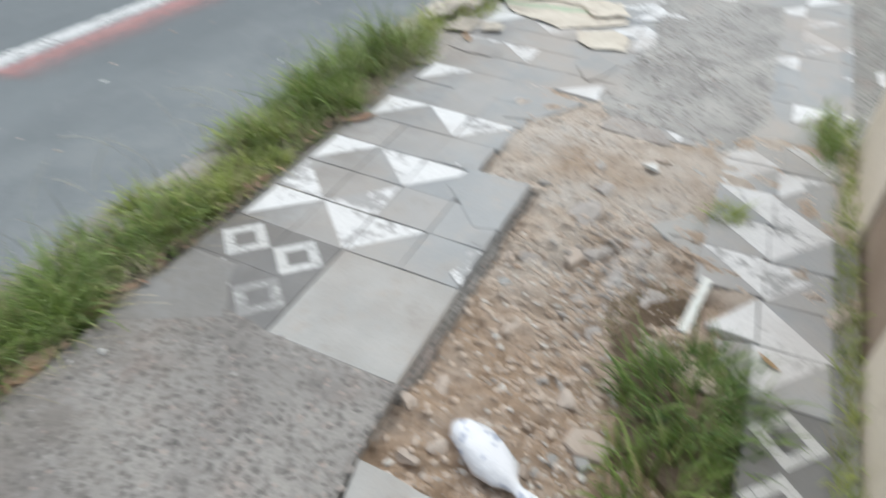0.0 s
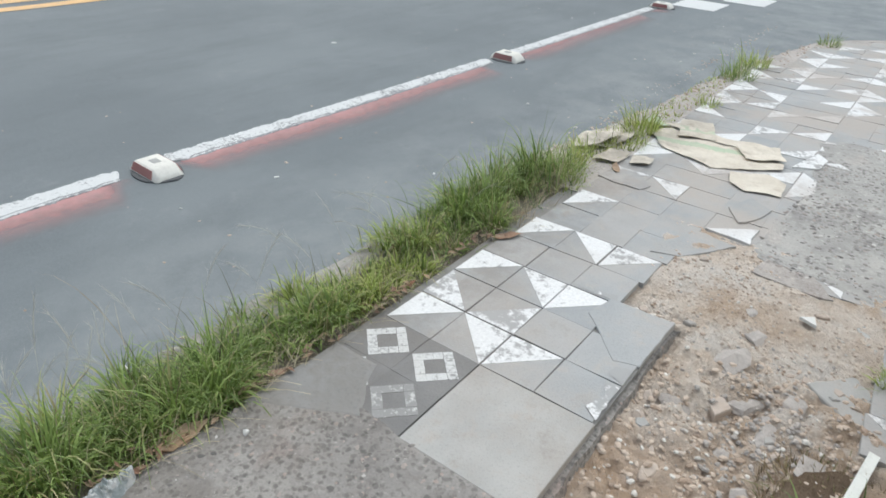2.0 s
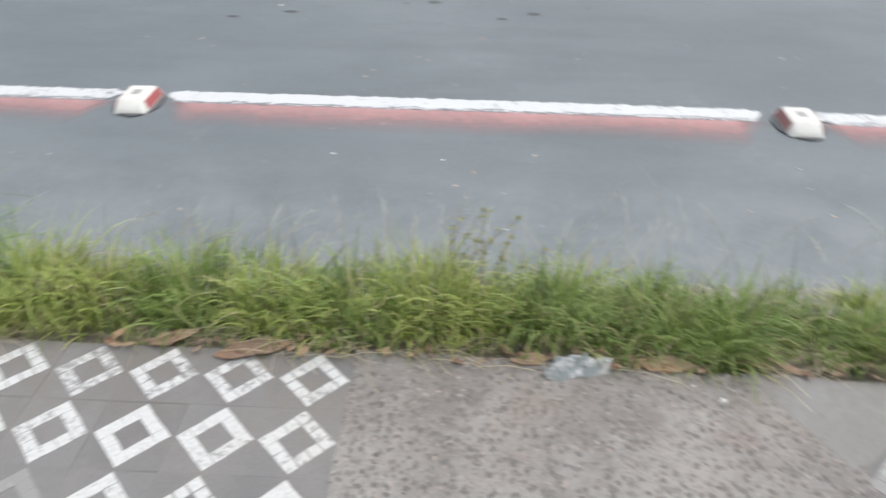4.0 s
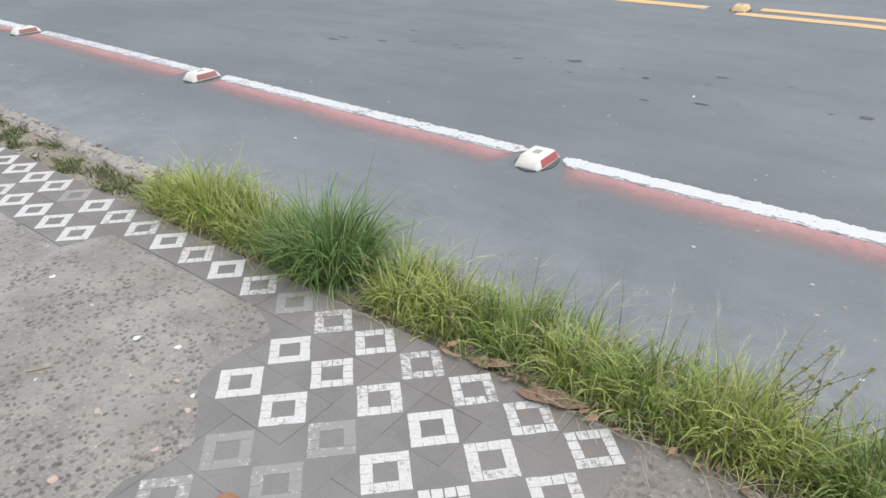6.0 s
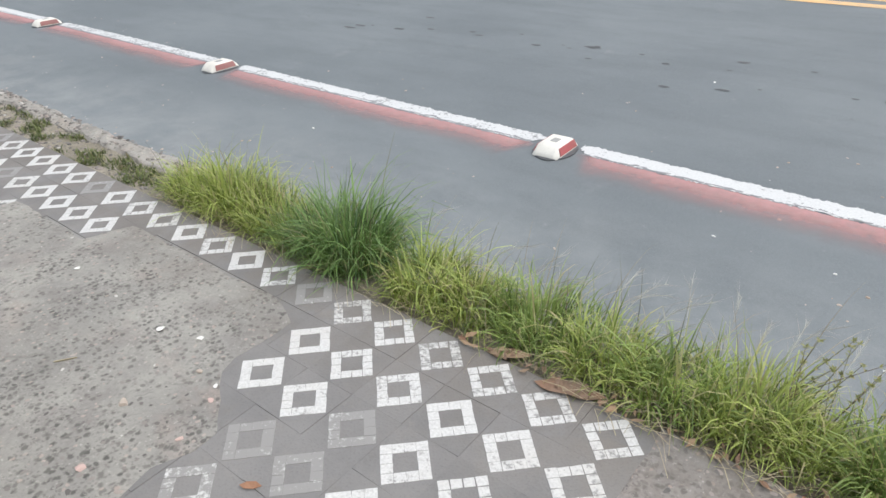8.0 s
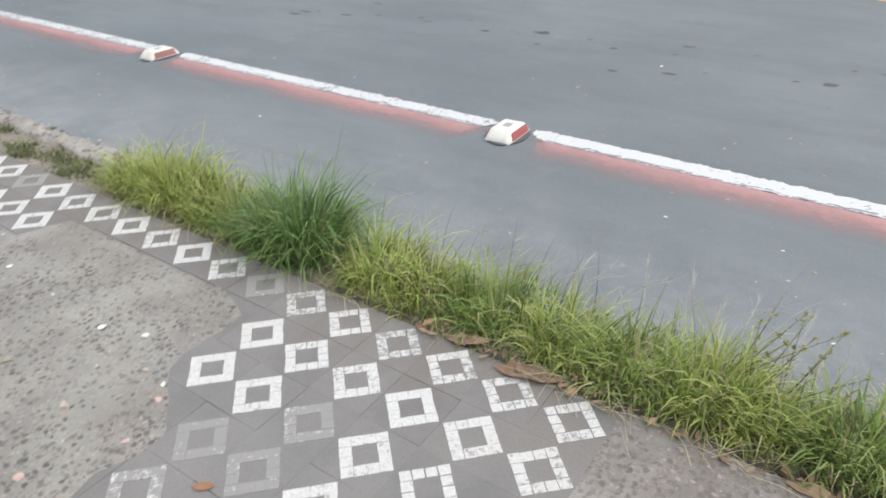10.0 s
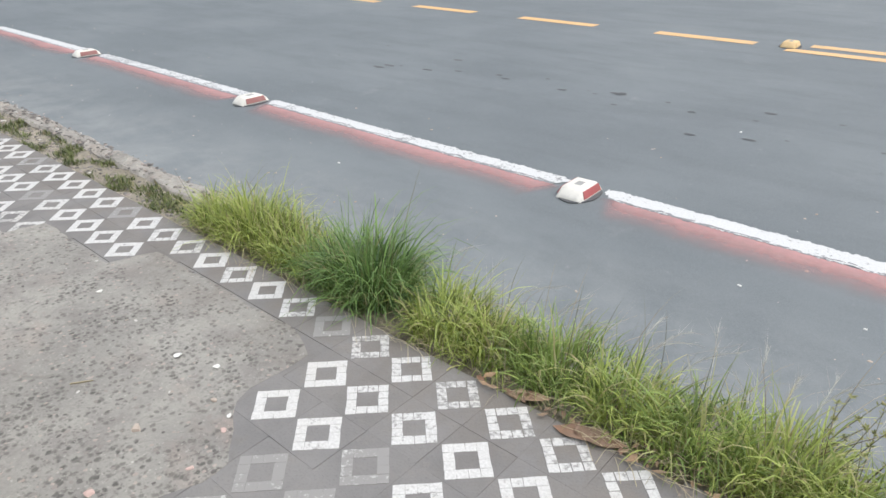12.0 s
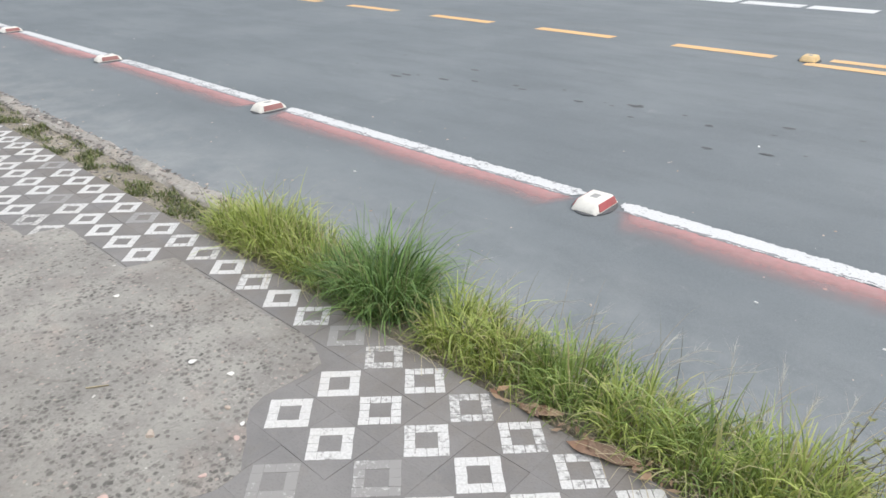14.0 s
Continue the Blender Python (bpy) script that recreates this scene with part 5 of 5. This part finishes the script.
def leafy_weed(x, y, h, rng, heading):
    """A slim weed: dark stems leaning one way, with small leaf clusters at the nodes and tips."""
    root = base("leafy_weed", "slim dark-stemmed weed with small leaf clusters above the grass", "weed", (x, y, -0.02))
    verts, faces, leaves, lf = [], [], [], []
    for _ in range(4):
        a, t = heading + rng.gauss(0, 0.8), rng.uniform(0.2, 0.95)
        hh = h * rng.uniform(0.65, 1.05)
        for s in range(10):
            u = s / 9
            p = Vector((math.cos(a) * t * hh * u, math.sin(a) * t * hh * u, hh * u * (1 - 0.12 * u * t)))
            r = 0.0017 * (1.15 - 0.7 * u)
            verts += [p + Vector((r, 0, 0)), p + Vector((-0.5 * r, 0.87 * r, 0)), p + Vector((-0.5 * r, -0.87 * r, 0))]
            if s:
                k = len(verts) - 6
                for q in range(3):
                    faces.append((k + q, k + (q + 1) % 3, k + 3 + (q + 1) % 3, k + 3 + q))
            if u > 0.5:
                for q in range(16 if s in (6, 9) else 3):
                    b, L = rng.uniform(0, 6.28), rng.uniform(0.006, 0.015)
                    d, e = Vector((math.cos(b), math.sin(b), rng.uniform(-0.3, 0.7))) * L, Vector((-math.sin(b), math.cos(b), 0)) * L * 0.24
                    k = len(leaves)
                    leaves += [p, p + d * 0.5 + e, p + d, p + d * 0.5 - e]
                    lf.append((k, k + 1, k + 2, k + 3))
    for nm, v, f, mat in (("stem", verts, faces, STALK), ("foliage", leaves, lf, WEED_LEAF)):
        me = bpy.data.meshes.new(nm)
        me.from_pydata(v, [], f)
        me.materials.append(mat)
        ob = new(nm, me)
        ob.parent = root
    return root


for wx, wy, wh, wa in ((0.36, 0.34, 0.30, 0.5), (0.44, 0.38, 0.27, 0.2), (0.30, 0.42, 0.27, 1.0)):
    leafy_weed(wx, wy, wh, g, wa)


def panicles(rng, count, x0, x1):
    """Bleached seed heads: thin arching stalks with many hair-fine side branches near the tip."""
    verts, faces = [], []

    def hair(p, q, w):
        k = len(verts)
        side = (q - p).cross(Vector((0.3, -1, 0.4)))
        side = side.normalized() * w if side.length else Vector((w, 0, 0))
        verts.extend((p - side, p + side, q))
        faces.append((k, k + 1, k + 2))

    for _ in range(count):
        x, y = rng.uniform(x0, x1), rng.uniform(0.3, 0.5)
        a, L = rng.gauss(1.1, 0.7), rng.uniform(0.2, 0.36)
        t, turn = rng.uniform(0.25, 0.8), rng.uniform(0.5, 1.3)
        p = Vector((x, y, -0.03))
        for s in range(8):
            bend = t + turn * (s / 7) ** 2
            q = p + Vector((math.sin(bend) * math.cos(a), math.sin(bend) * math.sin(a), math.cos(bend))) * (L / 8)
            hair(p, q + (q - p) * 0.3, 0.0009)
            if s > 3:
                for _ in range(7):
                    d = (q - p).normalized() + Vector((rng.gauss(0, 0.5), rng.gauss(0, 0.5), rng.gauss(0, 0.4)))
                    hair(p.lerp(q, rng.random()), q + d * rng.uniform(0.012, 0.045), 0.0005)
            p = q
    return stuff_mesh("seed_heads", verts, faces, PALE_SEED, "bleached feathery seed heads leaning out over the street", "grass")


for n, x0, x1 in ((16, -1.15, 0.2), (22, 0.2, 1.35), (13, 1.35, 2.5)):
    panicles(g, n, x0, x1)
for x0, x1 in ((-1.1, 0.2), (0.2, 1.3)):
    blades(g, 26, lambda: (g.uniform(x0, x1), g.uniform(0.3, 0.5), -0.03, 1, g.uniform(0.2, 2.0)), (0.22, 0.42), (0.0012, 0.0022), 0.5, STRAW, "thin bleached stalks leaning out over the street", "grass_stalks", (0.1, 0.25), 6, 0.9)


# one dry stalk, snapped over, standing out above the tufts
stalk = bmesh.new()
ends = [Vector(p) for p in ((0.02, 0.4, -0.02), (-0.02, 0.42, 0.056), (-0.046, 0.44, 0.1), (-0.072, 0.46, 0.146), (-0.024, 0.5, 0.161), (0.048, 0.55, 0.191))]
rings = [[stalk.verts.new(p + Vector((0.0022 * math.cos(q * 2.09), 0.0022 * math.sin(q * 2.09), 0.0018 * math.cos(q * 2.09 + 1)))) for q in range(3)] for p in ends]
for a, b in zip(rings, rings[1:]):
    for q in range(3):
        stalk.faces.new((a[q], a[(q + 1) % 3], b[(q + 1) % 3], b[q]))
thing("dry_stalk", stalk, PALE_SEED, "single bleached stalk snapped over above the grass", "grass")

# crumbled leaves and stems along the foot of the grass
for mat, n, lab in ((DRY_LEAF, 95, "crumbled light-brown leaves at the foot of the grass"), (RED_LEAF, 75, "crumbled reddish leaves at the foot of the grass")):
    verts, faces = [], []
    while len(faces) < n:
        x, y = g.uniform(-0.6, 2.7), 0.075 + abs(g.gauss(0, 0.045))
        if noise.noise(Vector((x * 4.1, 3, 2))) < g.uniform(-0.35, 0.3):
            continue
        a, q, k = g.uniform(0, 6.28), g.uniform(0.008, 0.024), len(verts)
        c, e, z = math.cos(a) * q, math.sin(a) * q, 0.006 + g.random() * 0.012
        verts += [(x - c, y - e, z), (x + 0.4 * e, y - 0.4 * c, z + g.uniform(0, 0.012)), (x + c, y + e, z + g.uniform(0, 0.01)), (x - 0.4 * e, y + 0.4 * c, z + g.uniform(0, 0.012))]
        faces.append((k, k + 1, k + 2, k + 3))
    stuff_mesh("leaf_litter", verts, faces, mat, lab, "leaf litter")

# ---- litter ----
def crumpled(outline, lift, mats, label, category, at, rz, seed, name, band=None, thick=0.0025, tilt=(0, 0)):
    """A thin bent sheet with the given outline, set on the ground."""
    bm = bmesh.new()
    pts = ragged(outline, 0.055 if category == "cardboard" else 0.025, 0.008 if category == "cardboard" else 0.004, seed)
    if category == "cardboard":
        tear = random.Random(seed)
        pts = [(x + tear.uniform(-0.005, 0.005), y + tear.uniform(-0.005, 0.005)) for x, y in pts]
    vs = [bm.verts.new((x, y, 0)) for x, y in pts]
    f = bm.faces.new(vs)
    bmesh.ops.triangulate(bm, faces=[f])
    for _ in range(4 if category == "cardboard" else 2):
        bmesh.ops.subdivide_edges(bm, edges=[e for e in bm.edges if e.calc_length() > (0.022 if category == "cardboard" else 0.04)], cuts=1)
        bmesh.ops.triangulate(bm, faces=bm.faces[:])
    bmesh.ops.triangulate(bm, faces=bm.faces[:])
    for v in bm.verts:
        v.co.z = lift * (0.8 + 1.2 * abs(noise.noise(Vector((v.co.x * 8, v.co.y * 8, seed)))) + 0.5 * noise.noise(Vector((v.co.x * 22, v.co.y * 22, seed))))
    if category == "cardboard":
        for v in bm.verts:
            u = v.co.x * 7 + v.co.y * 4 + seed
            crease = abs((u % 2.0) - 1.0) + 0.6 * abs(((v.co.y * 9 - v.co.x * 3 + seed * 1.7) % 2.0) - 1.0)
            v.co.z = lift * (crease + 0.35 * noise.noise(Vector((v.co.x * 20, v.co.y * 20, seed))))
    if band:
        for face in bm.faces:
            c = face.calc_center_median()
            face.material_index = 1 if band[0] < c.x + 0.25 * c.y < band[1] else 0
    bmesh.ops.recalc_face_normals(bm, faces=bm.faces[:])
    if bm.faces[:][0].normal.z < 0:
        bmesh.ops.reverse_faces(bm, faces=bm.faces[:])
    low = min(v.co.z for v in bm.verts)
    res = bmesh.ops.extrude_face_region(bm, geom=bm.faces[:])
    bmesh.ops.translate(bm, verts=[e for e in res["geom"] if isinstance(e, bmesh.types.BMVert)], vec=(0, 0, thick))
    ob = thing(name, bm, mats, label, category)
    ob.matrix_world = pose(at[0], at[1], at[2] - low, tilt[0], tilt[1], rz)
    return ob


def cardboard(outline, lift, z, label, seed, band=None):
    cx, cy = sum(p[0] for p in outline) / len(outline), sum(p[1] for p in outline) / len(outline)
    crumpled([(px - cx, py - cy) for px, py in outline], lift, (CARDBOARD, CARD_PRINT) if band else CARDBOARD, label, "cardboard", (cx, cy, z), 0, seed, "cardboard_sheet", band)


cardboard([(4.13, 0.07), (3.92, -0.08), (3.86, -0.24), (3.81, -0.40), (3.92, -0.56), (4.03, -0.71), (4.11, -0.70), (4.1, -0.56), (4.2, -0.46), (4.19, -0.2), (4.24, -0.02)], 0.008, 0.004, "flattened torn cardboard box with green print", 3, (0.02, 0.08))
cardboard([(4.30, 0.06), (4.20, -0.15), (4.17, -0.35), (4.22, -0.60), (4.31, -0.62), (4.33, -0.45), (4.29, -0.3), (4.38, -0.1)], 0.010, 0.008, "long torn strip of pale cardboard", 7)
cardboard([(3.82, -0.5), (3.70, -0.54), (3.64, -0.62), (3.68, -0.785), (3.86, -0.775), (3.91, -0.66)], 0.005, 0.004, "torn piece of flattened pale cardboard", 5)
cardboard([(3.56, 0.29), (3.68, 0.34), (3.80, 0.35), (4.04, 0.20), (4.1, 0.12), (3.87, 0.08), (3.66, 0.17)], 0.022, 0.0, "crumpled pale cardboard folded over the kerb", 8)
cardboard([(4.24, 0.16), (4.34, 0.13), (4.27, 0.0), (4.19, 0.04)], 0.02, 0.01, "green printed flap of a torn box", 21, (-1, 1))
cardboard([(3.60, 0.22), (3.75, 0.31), (3.98, 0.2), (3.8, 0.13)], 0.022, 0.022, "crumpled flap of pale cardboard lying on another", 18)
cardboard([(3.47, 0.13), (3.66, 0.12), (3.70, 0.0), (3.52, 0.01)], 0.014, 0.002, "torn scrap of brown cardboard beside the grass", 9)
cardboard([(3.56, -0.05), (3.66, -0.02), (3.71, -0.12), (3.6, -0.14)], 0.016, 0.004, "small curled scrap of brown cardboard", 13)
cardboard([(4.10, -0.1), (4.42, -0.02), (4.46, -0.2), (4.2, -0.3)], 0.010, 0.014, "torn cardboard flap lying on the flattened box", 15, (-0.05, 0.03))
cardboard([(4.02, -0.52), (4.18, -0.42), (4.3, -0.62), (4.12, -0.7)], 0.014, 0.014, "torn scrap of pale cardboard on the flattened box", 11)
LEAF = [(-0.10, -0.005), (-0.05, -0.035), (0.03, -0.032), (0.10, 0.0), (0.035, 0.036), (-0.045, 0.03)]
for x, y, s, rz, mat, lab in ((0.93, 0.10, 0.85, -5, DRY_LEAF, "dry light-brown leaf lying beside the grass"), (-0.185, 0.098, 1.1, 14, RED_LEAF, "large reddish-brown dry leaf under the grass"), (-0.42, 0.125, 0.75, 20, DRY_LEAF, "dry brown leaf at the foot of the grass"),
                              (2.46, 0.03, 0.7, -40, RED_LEAF, "curled dry leaf on the pavement's edge"), (1.17, 0.115, 0.5, 10, RED_LEAF, "reddish dry leaf at the foot of the grass"), (1.27, 0.10, 0.42, -20, RED_LEAF, "reddish dry leaf at the foot of the grass"), (0.57, 0.10, 0.6, 5, DRY_LEAF, "dry leaf beside a plastic bag"),
                              (-0.663, -0.70, 0.3, 30, RED_LEAF, "small curled brown leaf on the tiles"), (3.45, -0.02, 0.6, 25, DRY_LEAF, "dry leaf beside flattened cardboard"), (1.82, -1.62, 0.35, 60, DRY_LEAF, "dry leaf on a white tile")):
    crumpled([(px * s, py * s) for px, py in LEAF], 0.02, mat, lab, "leaf", (x, y, 0.004), rz, x * 7, "dry_leaf", thick=0.001)
def crumpled_bag(length, width, height, seed):
    """A thin crumpled film heaped in sharp folds."""
    bm = bmesh.new()
    nx, ny = 44, 26
    rows = []
    for i in range(nx + 1):
        u = -1 + 2 * i / nx
        half = width * 0.5 * math.sqrt(max(0.02, 1 - u * u)) * (1 + 0.5 * noise.noise(Vector((u * 3, seed, 0))))
        row = []
        for j in range(ny + 1):
            v = -1 + 2 * j / ny
            x, y = u * length / 2, v * half + 0.02 * noise.noise(Vector((u * 2.5, seed, 4)))
            p = Vector((x * 26, y * 26, seed))
            fold = 1 - abs(noise.noise(p)) * 2.2
            fine = 1 - abs(noise.noise(p * 2.7)) * 2.0
            z = height * max(0.0, 1 - v * v) * (0.35 + 0.5 * fold + 0.3 * fine)
            row.append(bm.verts.new((x, y, max(0.0, z))))
        rows.append(row)
    for a, b in zip(rows, rows[1:]):
        for j in range(ny):
            bm.faces.new((a[j], b[j], b[j + 1], a[j + 1]))
    return bm


ob = thing("plastic_bag", crumpled_bag(0.19, 0.075, 0.042, 3.3), PLASTIC, "crumpled clear plastic bag at the grass's foot", "plastic bag")
ob.matrix_world = pose(0.69, 0.075, 0.004, 0, 0, 12)


def filled_bag():
    """A white plastic pouch with a twisted neck and tail."""
    bm = bmesh.new()
    rows = []
    for t, r in ((0.0, 0.012), (0.02, 0.035), (0.07, 0.05), (0.13, 0.052), (0.18, 0.042), (0.205, 0.02), (0.225, 0.014), (0.27, 0.022), (0.30, 0.026)):
        row = []
        for k in range(16):
            a = 6.283 * k / 16
            q = 1 + 0.3 * noise.noise(Vector((t * 26, math.cos(a) * 1.8, math.sin(a) * 1.8))) + 0.15 * noise.noise(Vector((t * 70, math.cos(a) * 4, math.sin(a) * 4)))
            row.append(bm.verts.new((t, r * q * math.cos(a), max(-0.02, 0.62 * r * q * math.sin(a)))))
        rows.append(row)
    for a, b in zip(rows, rows[1:]):
        for k in range(16):
            bm.faces.new((a[k], a[(k + 1) % 16], b[(k + 1) % 16], b[k]))
    bm.faces.new(rows[0])
    bm.faces.new(rows[-1])
    bmesh.ops.recalc_face_normals(bm, faces=bm.faces[:])
    return bm


ob = thing("plastic_pouch", filled_bag(), BAG_WHITE, "white plastic pouch with blue-grey print lying on soil", "plastic bag", smooth=True)
ob.matrix_world = pose(1.285, -0.935, -0.022, 0, 0, -117) @ Matrix.Diagonal((1.02, 0.98, 1.0, 1))
bm = plate([(-0.128, -0.014), (0.128, -0.016), (0.13, 0.013), (-0.126, 0.015)], 0.008, 0.0, chamfer=0.002)
ob = thing("wooden_strip", bm, WOOD_WHITE, "short white painted strip lying on the soil", "debris")
ob.matrix_world = pose(1.965, -1.405, 0.0, 2, -3, -7)
for x, y, L, rz in ((-1.565, -0.75, 0.07, 55), (0.9, 0.66, 0.16, 30)):
    z = 0.006 if y < 0 else road_z(x) + 0.004
    bm = plate([(-L / 2, -0.0018), (0, -0.0025), (L / 2, -0.001), (L / 2, 0.001), (0, 0.0028), (-L / 2, 0.0018)], 0.003, 0.0)
    ob = thing("straw", bm, STRAW, "single dry straw lying on the ground", "straw")
    ob.matrix_world = pose(x, y, z, 0, 0, rz)
for x, y, r in ((-2.772, 1.39, 0.008), (-0.225, 1.465, 0.007), (0.27, 1.436, 0.006), (0.532, 0.902, 0.006), (-1.007, 3.697, 0.011), (2.375, 1.404, 0.01), (4.655, 3.282, 0.018), (4.43, 1.091, 0.009), (2.983, 0.823, 0.008), (1.832, 1.458, 0.005)):
    ob = thing("paint_chip", plate(ragged([(-1.3 * r, -0.6 * r), (1.1 * r, -0.8 * r), (1.4 * r, 0.5 * r), (-0.9 * r, 0.7 * r)], 0.01, 0.002, x), 0.004, 0.0), CHALK, "small white chip lying on the asphalt", "debris", "chips on the street")
    ob.matrix_world = pose(x, y, road_z(x), 0, 0, x * 70)
